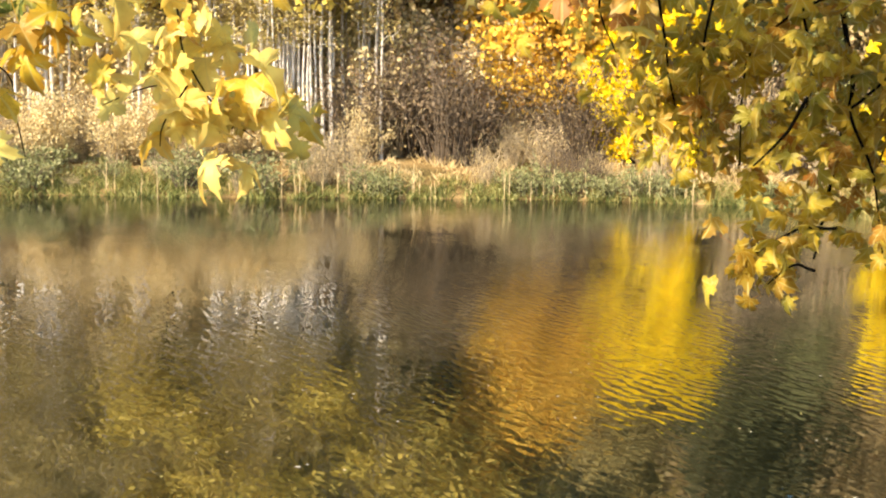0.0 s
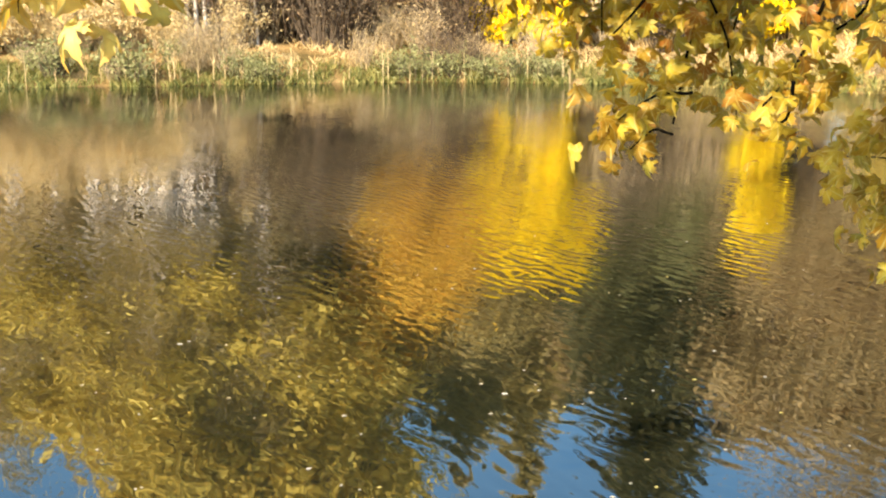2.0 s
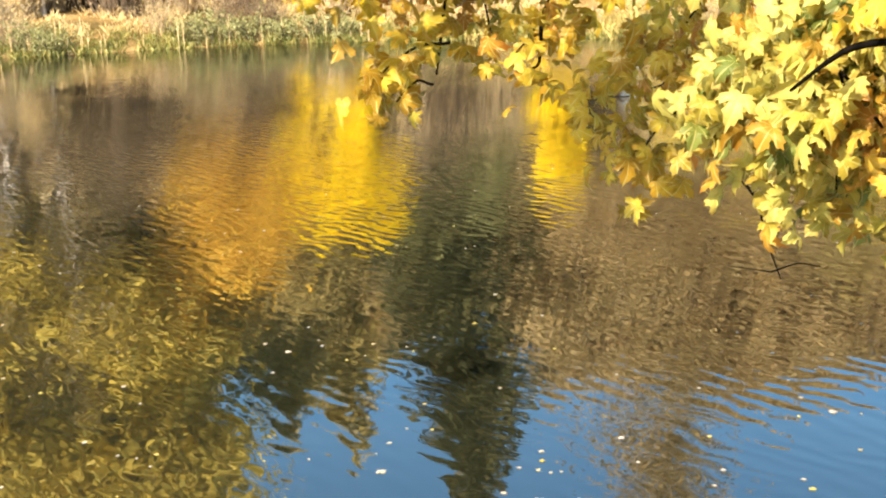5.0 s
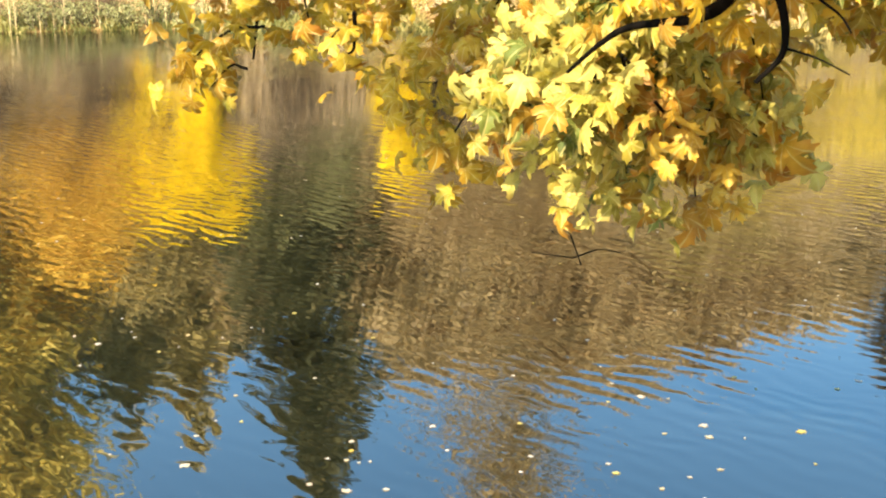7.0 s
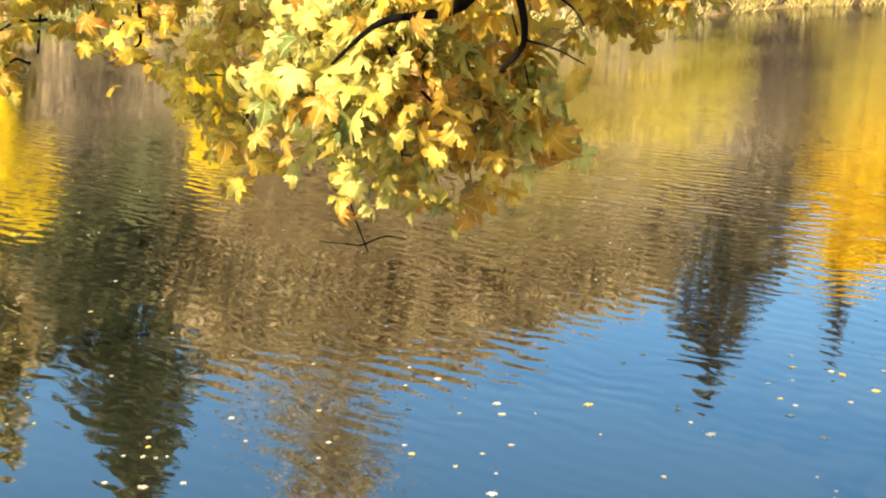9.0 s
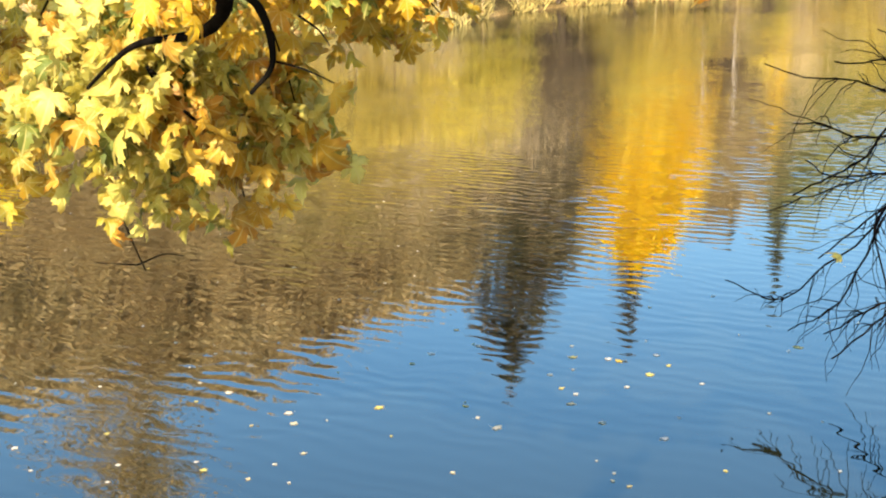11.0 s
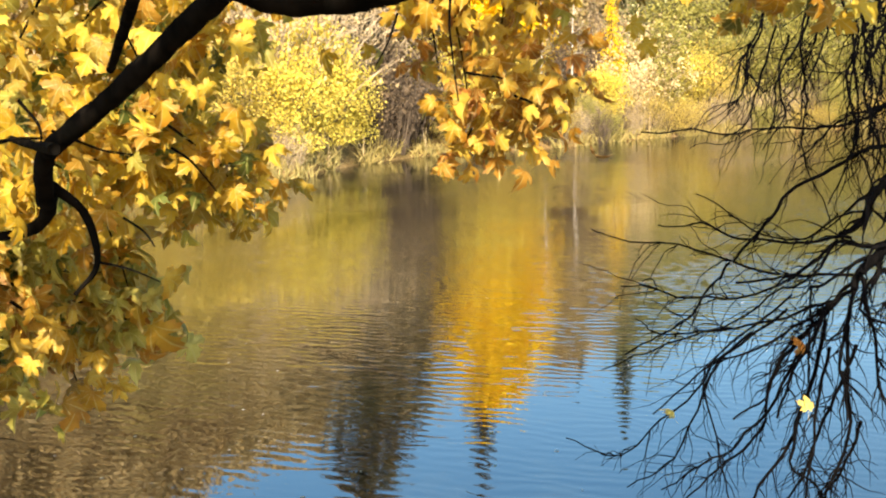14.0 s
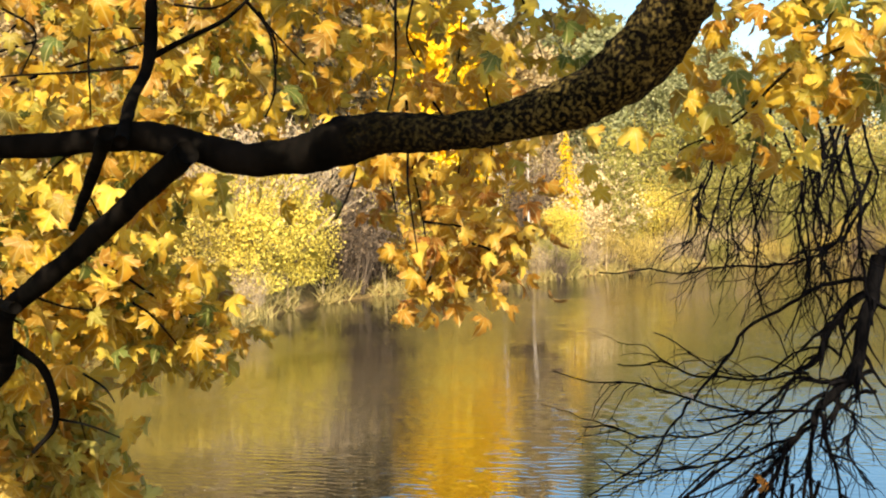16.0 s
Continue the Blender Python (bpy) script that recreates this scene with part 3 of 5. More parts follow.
# single trees: kind, bearing, metres behind the shore, angle
for row in (
    ("olive", -8.6, 5.5, 20), ("olive", -6.2, 5, 23), ("olive", -2.6, 6, 25.5), ("olive", 0.4, 8, 25.0), ("olive", 1.4, 12, 22.5), ("olive", -12.5, 5.5, 18), ("olive", -4.4, 8, 22), ("olive", -9.6, 12, 17.5), ("green", -13.4, 11, 14), ("bare_birch", -12.4, 9, 18.5), ("bare_birch", -14.2, 10, 18), ("bare_birch", -15.8, 9, 17.5), ("bare_birch", -17.2, 9, 19), ("bare_birch", -18.6, 9, 18.5), ("bare_birch", -20.4, 9, 19), ("olive", -17.4, 9, 15), ("green", -20, 9, 15), ("olive", -22.5, 9, 15),
    ("orange", 5.9, 5, 11.6), ("orange", 4.6, 6, 13.4), ("orange", 2.8, 8, 14.8), 
    ("yellow", 9.0, 4, 11.6), ("yellow", 11.2, 4.5, 11.9), ("yellow", 19.8, 4, 10.4),
    ("dull_spruce", 6.4, 11, 21.6), ("dull_spruce", 9.4, 12, 22.6), ("dull_spruce", 7.6, 15, 19.4), ("broad_spruce", 15.2, 9, 26.5), ("slim_spruce", 4.9, 13, 19),
    ("brown", 8.0, 14, 17.5), ("brown", 11.2, 14, 17.6), ("brown", 12.4, 12, 17), ("brown", 5.4, 13, 17), ("green", 13.3, 7, 13), ("green", 16.8, 6, 12),
    ("brown", 13.0, 10, 14.5), ("brown", 18.3, 9, 17), ("brown", 20.4, 7, 18.8), ("brown", 24, 8, 18.6), ("brown", 27, 9, 19.6), ("brown", 30, 9, 19.6), ("brown", 25.6, 11, 19), ("brown", 28.5, 11, 19.9), ("brown", 22.4, 12, 19), ("brown", 31.6, 11, 19),
    ("brown", 17.3, 13, 16.5), ("brown", 19.8, 13, 19.3), ("brown", 25.6, 13, 18.4), ("bare_birch", 22.3, 7, 27.5), ("bare_birch", 24.2, 8, 28), ("bare_birch", 25.2, 8, 26),
    ("brown", 33, 8, 18.4), ("brown", 34.8, 9, 17.8), ("brown", 36.6, 9, 17.1), ("brown", 38.4, 9, 16.6), ("brown", 40.2, 10, 16.2), ("tan", 33.0, 6, 14), ("tan", 36, 7, 13), ("tan", 37.8, 7, 13), ("brown", 39.2, 15, 16.5),
    ("rusty_broad", 42.9, 6.5, 20.4), ("brown", 41.7, 13, 14), ("rusty_spruce", 44.8, 5, 13), ("rusty_spruce", 45.6, 7, 14.5),
    ("gold_willow", 41.2, 2.6, 10.0), ("column", 46.2, 5, 10.5), ("column", 47.7, 6, 13.6), ("column", 48.8, 5, 14.8), ("column", 49.9, 6, 14.4), ("column", 51.0, 6, 12.4), ("rusty_spruce", 48.3, 11, 18.3),
    ("brown", 51.9, 9, 13.2), ("brown", 52.7, 9, 12.6), ("brown", 53.6, 9, 12), ("brown", 51.4, 16, 13), ("green", 55.4, 8, 12.3), ("green", 56.5, 14, 11.3), ("green", 57.8, 12, 11.3), ("green", 59.7, 12, 10.4), ("green", 61.8, 12, 10.4), ("green", 64.4, 12, 9.8), ("green", 54.2, 15, 12.4), ("brown", 51, 11, 11), ("larch", 54.7, 2.0, 9.2), ("birch", 51.6, 2.2, 11), ("birch", 52.9, 2.4, 10.6), ("slim_spruce", 54.9, 9, 15.6),
    ("green", 56.4, 8, 11.3), ("green", 58.6, 9, 10.4), ("green", 60.8, 8, 10.4), ("green", 63, 9, 9.8), ("green", 66, 9, 9.8), ("green", 69, 9, 9.8), ("green", 67.5, 12, 9.8), ("green", 70, 14, 9.8), ("green", 72.5, 12, 9.8), ("green", 75, 13, 9.8), ("green", 78, 13, 9.8), ("green", 56.4, 32, 11.3), ("green", 58.6, 34, 10.4), ("tan", 60.6, 32, 10.4), ("green", 55.6, 24, 12.4), ("green", 57.4, 26, 11.3), ("green", 59.2, 24, 10.4), ("green", 61.2, 26, 10.4), ("green", 63.6, 25, 9.8), ("brown", 53.6, 25, 11.8), ("spruce", 52.6, 26, 13.6),
):
    tall(*row)
# shrubs: kind, bearing, metres behind the shore, height
for row in (
    ("willow", 36.5, 1.5, 2.6), ("willow", 38.4, 1.5, 2.4), ("gold_willow", 40.2, 1.6, 2.3), ("gold_willow", 41.7, 1.5, 2.4), ("gold_willow", 42.9, 1.3, 1.9), ("bare_shrub", 39.4, 3.4, 4.0), ("bare_shrub", 41.0, 3.6, 4.4), ("bare_shrub", 42.4, 3.4, 4.0), ("gold_willow", 47.2, 1.8, 2.8), ("gold_willow", 48.6, 1.8, 3.2), ("willow", 50, 1.6, 2.4), ("gold_willow", 54.3, 1.2, 1.7), ("gold_willow", 58.2, 1.8, 2.2),
    ("willow", 33, 2, 2.4), ("willow", 29, 2, 2.2), ("willow", 25, 2, 2.2),
    ("gold_shrub", 56.0, 1.4, 1.5), ("gold_shrub", 58.6, 2.2, 2.6), ("dark_shrub", 52.2, 4.5, 2.6), ("dark_shrub", 53.2, 4.6, 3.4), ("sallow", 56.4, 1.8, 3.0), ("sallow", 60, 1.8, 2.8), ("sallow", 63.5, 2.2, 3.0), ("sallow", 65.4, 2, 3), ("sallow", 67.6, 2.4, 3.4), ("sallow", 70, 2.4, 3), ("sallow", 73, 2.4, 3), ("cream_shrub", 55.2, 1.4, 2.4), ("cream_shrub", 56.4, 1.9, 2.7), ("gold_shrub", 59.6, 1.2, 1.6), ("sallow", 58.6, 3.6, 4.2), ("sallow", 62, 3.6, 4.4),
    ("bare_shrub", -5.4, 2.2, 1.2), ("dark_shrub", -3.6, 4.2, 3.6), ("bare_shrub", -2.2, 5, 3.2), ("yellow", 7.8, 5, 3.8), ("yellow", 10.5, 2.4, 3.2), ("bare_shrub", 13, 3.6, 3.4), ("dark_shrub", 15.5, 3, 3), ("bare_shrub", 17.4, 3, 2.6), ("dark_shrub", 14.2, 5, 4),
    ("dark_shrub", 0.2, 3.6, 4.0), ("dark_shrub", 1.2, 3.4, 3.2), ("bare_shrub", 3.2, 3.0, 1.5), ("dark_shrub", -1.2, 5, 4.4), ("bare_shrub", 4.6, 2.2, 1.8), ("dark_shrub", 6.4, 3.2, 2.6),
    ("bare_shrub", -7, 4.2, 2.4), ("bare_shrub", -16.2, 3.6, 2.4), ("bare_shrub", -18.5, 3.6, 2.2), ("dark_shrub", 5.8, 4, 3.8), ("dark_shrub", 44.2, 1.0, 2.6), ("dark_shrub", 44.9, 0.8, 3.0), ("dark_shrub", 45.5, 1.2, 3.2), ("dark_shrub", 46.2, 1.6, 2.8), ("dark_shrub", 45.0, 3.5, 4.5),
):
    put(*row)
# birch stand and the wood behind
rng = random.Random(101)
for i in range(104):
    put("birch", rng.uniform(-21, -2.5), rng.uniform(3.8, 6.5), rng.uniform(8, 12))
rng = random.Random(102)
for i in range(110):
    put("birch", rng.uniform(-25, -2.5), rng.uniform(6.5, 12), rng.uniform(9, 14.5))
rng = random.Random(103)
for i in range(16):
    put("tan" if i % 2 else "gold_shrub", -25 + 1.35 * i, rng.uniform(12, 22), rng.uniform(7, 10) if i % 2 else rng.uniform(3, 5))
rng = random.Random(104)
for i in range(46):
    put("cream_shrub", -26 + 0.72 * i, rng.uniform(6, 11), rng.uniform(3.6, 5.4))
rng = random.Random(112)
for i in range(34):
    put("cream_shrub" if i % 3 else "bare_shrub", rng.uniform(-20, -2.6), rng.uniform(2.6, 5.2), rng.uniform(1.3, 2.6))
rng = random.Random(105)
for i in range(9):
    put("tan", rng.uniform(-4, 8), rng.uniform(7, 17), rng.uniform(8, 11))
rng = random.Random(106)
for i in range(60):
    az = -26 + 1.5 * i + rng.uniform(-0.5, 0.5)
    top = float(np.interp(az, [-25, -17, -14, -11, -8, 0, 7, 9, 11, 14, 17, 20, 28, 33, 40, 45, 49, 51.5, 55, 58, 66], [15, 15, 13.5, 13.5, 17, 20, 18, 17, 14, 14, 17, 17.5, 18.8, 17.5, 15.5, 15, 14, 11.5, 11, 9.5, 9]))
    tall("brown" if rng.random() < 0.65 or az > 15 else "tan", az, rng.uniform(14, 28), top * rng.uniform(0.85, 1.0))
rng = random.Random(107)
for i in range(56):                          # undergrowth
    az, kind = rng.uniform(-3, 76), rng.choice(("dark_shrub", "bare_shrub", "gold_shrub", "bare_shrub"))
    put("dark_shrub" if 43.4 < az < 46.6 else kind, az, rng.uniform(4, 13), rng.uniform(2, 4.2))
rng = random.Random(108)
for i in range(20):
    put(rng.choice(("bare_shrub", "green_shrub", "bare_shrub")), rng.uniform(-25, -3), rng.uniform(1, 6), rng.uniform(0.4, 0.9))
for kind, az, back, height in (("green_shrub", -3.4, 0.2, 0.9), ("green_shrub", -2.6, 0.1, 0.8), ("green_shrub", 3.6, 0.2, 0.9), ("green_shrub", 4.4, 0.3, 1.0), ("dark_shrub", 5.4, 0.6, 1.3), ("green_shrub", 6.2, 0.2, 0.9), ("dark_shrub", 6.8, 0.7, 1.1), ("green_shrub", 7.6, 0.2, 0.8), ("green_shrub", 9, 0.2, 0.9), ("green_shrub", 10.4, 0.3, 0.8), ("bare_shrub", -5.6, 0.9, 1.5), ("bare_shrub", -4.6, 1.1, 1.7), ("bare_shrub", 2.0, 1.0, 1.4), ("bare_shrub", 9.8, 1.4, 1.6),
                                ("green_shrub", -19, 1.4, 0.9), ("green_shrub", -17.6, 1.8, 1.0), ("green_shrub", -15, 1.2, 0.7), ("green_shrub", -12, 1.0, 0.7)):
    put(kind, az, back, height)
rng = random.Random(109)
for i in range(34):
    az = rng.choice([rng.uniform(-24, 20), rng.uniform(20, 66)])
    put("green_shrub" if rng.random() < 0.5 and az < 20 else "bare_shrub", az, rng.uniform(0.1, 1.2), rng.uniform(0.5, 1.2))
rng = random.Random(110)
for i in range(64):
    put(rng.choice(("dark_shrub", "bare_shrub", "sallow", "gold_shrub")), 47.4 + 0.42 * i, rng.uniform(-0.1, 0.9), rng.uniform(0.8, 1.5))
for kinds in MODEL.values():                 # models that found no place
    for m in kinds:
        if "planted" not in m:
            for o in (*m.children_recursive, m):
                bpy.data.objects.remove(o)


# ---- grass and reeds of the far bank ----
def grass(name, label, az0, az1, count, d0, d1, h0, h1, mat, seed, width=0.03):
    rng = random.Random(seed)
    g = Geo()
    tufts = count // 9
    for _ in range(tufts):
        az = rng.uniform(az0, az1)
        d = d0 + (d1 - d0) * rng.random() ** 1.4
        r = far_shore(az) + d
        if noise.noise(Vector((az * 0.9, d * 0.6, seed))) < -0.04:
            continue
        x, y = polar(az, r)
        z = max(0, ground_z(az, r)) - 0.03
        for _ in range(9):
            p = Vector((x + rng.gauss(0, 0.12), y + rng.gauss(0, 0.12), z))
            lean = Vector((rng.gauss(0, 0.6), rng.gauss(0, 0.6), 1)).normalized()
            h = rng.uniform(h0, h1)
            wide = lean.cross(rnd_dir(rng)).normalized() * width * 0.5
            b = len(g.v)
            bend = Vector((lean.x, lean.y, -0.1)) * 0.3 * h
            g.v += [p - wide, p + wide, p + lean * h * 0.6 + wide * 0.8, p + lean * h * 0.6 - wide * 0.8, p + lean * h + bend]
            g.f += [(b, b + 1, b + 2, b + 3), (b + 3, b + 2, b + 4)]
    ob = new(name, g.mesh(name, mat))
    tagged(ob, label, "grass", kind="stuff")


grass("dry_grass", "dry straw-coloured grass on the far bank", -9, 36, 20000, 1.0, 8.5, 0.12, 0.42, F["dry"], 3)
grass("green_grass", "green grass and sedge along the water's edge", -30, 16, 12000, -0.15, 1.4, 0.12, 0.4, F["grass"], 4)
grass("waterside_grass", "matted green grass hanging over the water's edge", -30, 36, 13000, -0.25, 0.6, 0.14, 0.36, F["grass"], 7, 0.04)
grass("sedge", "yellowing sedge overhanging the water's edge", 16, 70, 18000, -0.25, 1.6, 0.2, 0.55, F["sedge"], 5, 0.04)
grass("green_grass", "green grass on the shaded far bank", -30, -8, 14000, 0.4, 6, 0.14, 0.5, F["grass"], 6)


def reed(seed, height):
    rng = random.Random(seed)
    root = new("reed_stalk")
    stem, blades = Geo(), Geo()
    top = Vector((rng.uniform(-0.06, 0.06), rng.uniform(-0.06, 0.06), height))
    stem.tube([(0, 0, -0.3), top * 0.5, top], 0.018, 0.010, 4)
    for k in range(4):
        z = height * rng.uniform(0.15, 0.7)
        a = rng.uniform(0, math.tau)
        way = Vector((math.cos(a) * 0.5, math.sin(a) * 0.5, 0.9)).normalized()
        blades.blade(Vector((0, 0, z)) + way * 0.15, way, way.cross(Vector((0, 0, 1))).normalized(), 0.35, 0.03)
    part("stem", stem, F["dry"], root)
    tagged(part("leaves", blades, F["dry"], root), kind="stuff")
    return root


reeds = [reed(k, 0.95) for k in (1, 2, 3)]
rng = random.Random(111)
for i in range(60):
    az = rng.uniform(-19, 13) if i < 48 else rng.uniform(36, 60)
    r = far_shore(az) - rng.uniform(-0.1, 0.25)
    x, y = polar(az, r)
    m = Matrix.Translation((x, y, -0.02)) @ Matrix.Rotation(rng.uniform(0, 6), 4, "Z") @ Matrix.Scale(rng.uniform(0.45, 1.15), 4)
    if i < 3:
        o = reeds[i]
        o.matrix_basis = m
    else:
        o = copy_thing(reeds[i % 3], m @ Matrix.Scale(1 / reeds[i % 3].scale.x, 4))
    tagged(o, "dry straw-coloured reed stalk standing in the water", "reed", "reeds at the water's edge")


# ---- maple over the near bank ----
def maple_leaf(seed):
    """A five-lobed leaf, one unit wide, with its stalk at the origin."""
    rng = random.Random(seed)
    half = [(0.12, -0.08), (0.30, -0.13), (0.34, -0.05), (0.50, -0.06), (0.43, 0.04), (0.35, 0.13), (0.46, 0.19), (0.62, 0.27), (0.59, 0.36), (0.72, 0.50), (0.57, 0.49), (0.50, 0.58), (0.38, 0.50),
            (0.23, 0.45), (0.24, 0.58), (0.33, 0.70), (0.22, 0.73), (0.17, 0.85), (0.07, 0.88)]
    rim = [(0, 0)] + half + [(0, 1.0)] + [(-x, y) for x, y in reversed(half)]
    curl, fold, twist, droop = rng.uniform(0.25, 1.25), rng.uniform(-0.1, 1.1), rng.uniform(-0.7, 0.7), rng.uniform(0.0, 0.6)
    lobe = [rng.uniform(0.82, 1.12) for _ in range(5)]

    def bend(x, y):
        return Vector((x, y, fold * abs(x) * 0.8 - curl * (x * x + (y - 0.32) ** 2) * 1.1 + twist * x * y - droop * y * y * 0.6 + rng.uniform(-0.02, 0.02)))
    out = []
    for x, y in rim:
        k = lobe[int((math.atan2(x, y - 0.2) / math.tau + 0.5) * 4.999)] * rng.uniform(0.95, 1.05)
        out.append((x * k, 0.32 + (y - 0.32) * k))
    n = len(out)
    v = [bend(0, 0.32)] + [bend(x * 0.55, 0.32 + (y - 0.32) * 0.55) for x, y in out] + [bend(x, y) for x, y in out]
    f = []
    for i in range(n):
        a, b = 1 + i, 1 + (i + 1) % n
        f += [(0, a, b), (a, a + n, b + n, b)]
    b, hook = len(v), rng.uniform(-0.15, 0.15)
    v += [Vector((-0.013, 0.02, 0)), Vector((0.013, 0.02, 0)), Vector((0.011 + hook, -0.35, 0.06)), Vector((-0.011 + hook, -0.35, 0.06)), Vector((0.010 + hook * 2.4, -0.72, 0.2)), Vector((-0.010 + hook * 2.4, -0.72, 0.2))]
    f += [(b, b + 3, b + 2, b + 1), (b + 3, b + 5, b + 4, b + 2)]
    return v, f


LEAVES = [maple_leaf(k) for k in range(12)]
maple = new("maple_tree")
maple.location = (2.35, -0.55, 0.2)
tagged(maple, "old maple in golden autumn leaf leaning over the water", "tree")
joined = {k: Geo() for k in PALETTES}
single = []
leaf_rng = random.Random(77)
HOME = Matrix.Translation(-Vector((2.35, -0.55, 0.2)))


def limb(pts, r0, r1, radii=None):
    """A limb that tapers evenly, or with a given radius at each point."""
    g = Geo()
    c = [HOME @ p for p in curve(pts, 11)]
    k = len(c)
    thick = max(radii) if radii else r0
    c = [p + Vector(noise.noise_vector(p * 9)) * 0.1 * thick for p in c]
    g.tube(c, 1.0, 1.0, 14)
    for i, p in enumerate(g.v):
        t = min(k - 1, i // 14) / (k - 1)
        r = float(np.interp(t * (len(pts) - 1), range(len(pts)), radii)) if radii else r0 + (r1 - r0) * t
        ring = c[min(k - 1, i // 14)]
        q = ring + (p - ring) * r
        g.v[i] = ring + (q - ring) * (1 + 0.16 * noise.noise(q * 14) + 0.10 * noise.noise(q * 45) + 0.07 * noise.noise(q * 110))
    return part("limb", g, BARK_SHADED, maple, smooth=True)


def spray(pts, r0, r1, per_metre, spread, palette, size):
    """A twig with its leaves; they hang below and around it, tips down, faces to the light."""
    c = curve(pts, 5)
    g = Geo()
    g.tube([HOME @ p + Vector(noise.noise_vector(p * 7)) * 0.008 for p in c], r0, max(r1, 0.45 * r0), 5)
    part("twig", g, BARK_SHADED, maple)
    length = sum((c[i + 1] - c[i]).length for i in range(len(c) - 1))
    for _ in range(int(per_metre * 3.3 * length + 0.5) if per_metre else 0):
        t = leaf_rng.random() ** 0.8 * (len(c) - 1.001)
        p = c[int(t)].lerp(c[int(t) + 1], t % 1)
        p = p + Vector((leaf_rng.gauss(0, spread), leaf_rng.gauss(0, spread), leaf_rng.gauss(-0.25 * spread, spread))) * 0.72 + Vector((0, 0, (0.85 if palette == "lime" else 0.4) * size))
        down = (Vector((leaf_rng.gauss(0, 0.75), leaf_rng.gauss(0, 0.75), -0.85 + leaf_rng.gauss(0, 0.4)))).normalized()
        face = Vector((leaf_rng.gauss(-0.35, 0.85), leaf_rng.gauss(-0.55, 0.8), leaf_rng.gauss(0.6, 0.6)))
        side = down.cross(face).normalized()
        up = side.cross(down).normalized()
        k = size * leaf_rng.uniform(0.65, 1.12)
        m = HOME @ Matrix.Translation(p) @ Matrix((side, down, up)).transposed().to_4x4() @ Matrix.Scale(k, 4)
        single.append((m, palette))


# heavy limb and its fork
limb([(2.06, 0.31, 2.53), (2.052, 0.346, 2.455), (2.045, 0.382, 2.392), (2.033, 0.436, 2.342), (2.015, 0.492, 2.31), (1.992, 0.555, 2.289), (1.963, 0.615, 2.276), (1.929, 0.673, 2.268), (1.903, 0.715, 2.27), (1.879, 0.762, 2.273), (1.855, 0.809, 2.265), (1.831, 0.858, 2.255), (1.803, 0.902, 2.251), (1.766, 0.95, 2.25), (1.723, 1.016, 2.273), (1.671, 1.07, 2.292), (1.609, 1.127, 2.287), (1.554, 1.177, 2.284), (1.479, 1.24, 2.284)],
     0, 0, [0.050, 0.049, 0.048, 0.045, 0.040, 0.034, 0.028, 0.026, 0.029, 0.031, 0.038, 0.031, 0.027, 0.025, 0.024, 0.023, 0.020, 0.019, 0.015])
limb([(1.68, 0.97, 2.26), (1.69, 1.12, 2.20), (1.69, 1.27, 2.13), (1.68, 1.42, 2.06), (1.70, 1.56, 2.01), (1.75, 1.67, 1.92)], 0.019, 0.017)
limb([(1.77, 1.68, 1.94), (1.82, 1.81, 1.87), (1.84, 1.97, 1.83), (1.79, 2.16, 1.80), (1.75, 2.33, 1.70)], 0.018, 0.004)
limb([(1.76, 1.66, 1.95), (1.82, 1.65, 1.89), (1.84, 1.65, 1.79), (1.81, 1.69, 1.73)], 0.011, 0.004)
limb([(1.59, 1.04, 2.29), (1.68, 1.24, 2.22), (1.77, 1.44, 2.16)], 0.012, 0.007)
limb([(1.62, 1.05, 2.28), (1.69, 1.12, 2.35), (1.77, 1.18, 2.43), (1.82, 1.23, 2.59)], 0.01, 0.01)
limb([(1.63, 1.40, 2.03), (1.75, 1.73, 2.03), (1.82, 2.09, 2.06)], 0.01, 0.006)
# twigs with leaves: start at the limb, hang outwards; leaves per metre, spread
# hanging near the far left of the walk; sunlit brightness painted by the pale palette
spray([(-0.73, 3.39, 2.60), (-0.72, 3.41, 2.41), (-0.70, 3.42, 2.28), (-0.62, 3.44, 2.15), (-0.52, 3.46, 2.07)], 0.004, 0.0015, 26, 0.1, 'pale', 0.12)
spray([(-0.72, 3.53, 2.22), (-0.83, 3.50, 2.21), (-0.94, 3.48, 2.16)], 0.003, 0.0015, 9, 0.06, 'pale', 0.11)
spray([(-0.66, 3.64, 2.08), (-0.53, 3.66, 2.13), (-0.47, 3.67, 2.06)], 0.003, 0.0015, 5, 0.07, 'rust', 0.115)
spray([(-0.68, 3.33, 2.21), (-0.74, 3.32, 2.11), (-0.75, 3.32, 2.05)], 0.003, 0.0015, 5, 0.06, 'pale', 0.115)
spray([(-1.17, 3.08, 2.28), (-1.08, 3.11, 2.23), (-1.06, 3.13, 2.11)], 0.003, 0.0015, 7, 0.08, 'gold', 0.115)
spray([(-1.24, 3.13, 2.38), (-1.09, 3.19, 2.33), (-1.02, 3.22, 2.25)], 0.003, 0.0015, 10, 0.1, 'gold', 0.115)
spray([(-1.19, 3.06, 2.19), (-1.07, 3.10, 2.15), (-1.04, 3.11, 2.02)], 0.003, 0.0015, 6, 0.07, 'pale', 0.115)
spray([(-0.47, 3.33, 2.61), (-0.53, 3.33, 2.52), (-0.63, 3.32, 2.46)], 0.003, 0.0015, 6, 0.09, 'rust', 0.115)
spray([(-0.09, 3.26, 2.61), (-0.06, 3.27, 2.52), (-0.04, 3.28, 2.43)], 0.003, 0.0015, 6, 0.05, 'pale', 0.17)
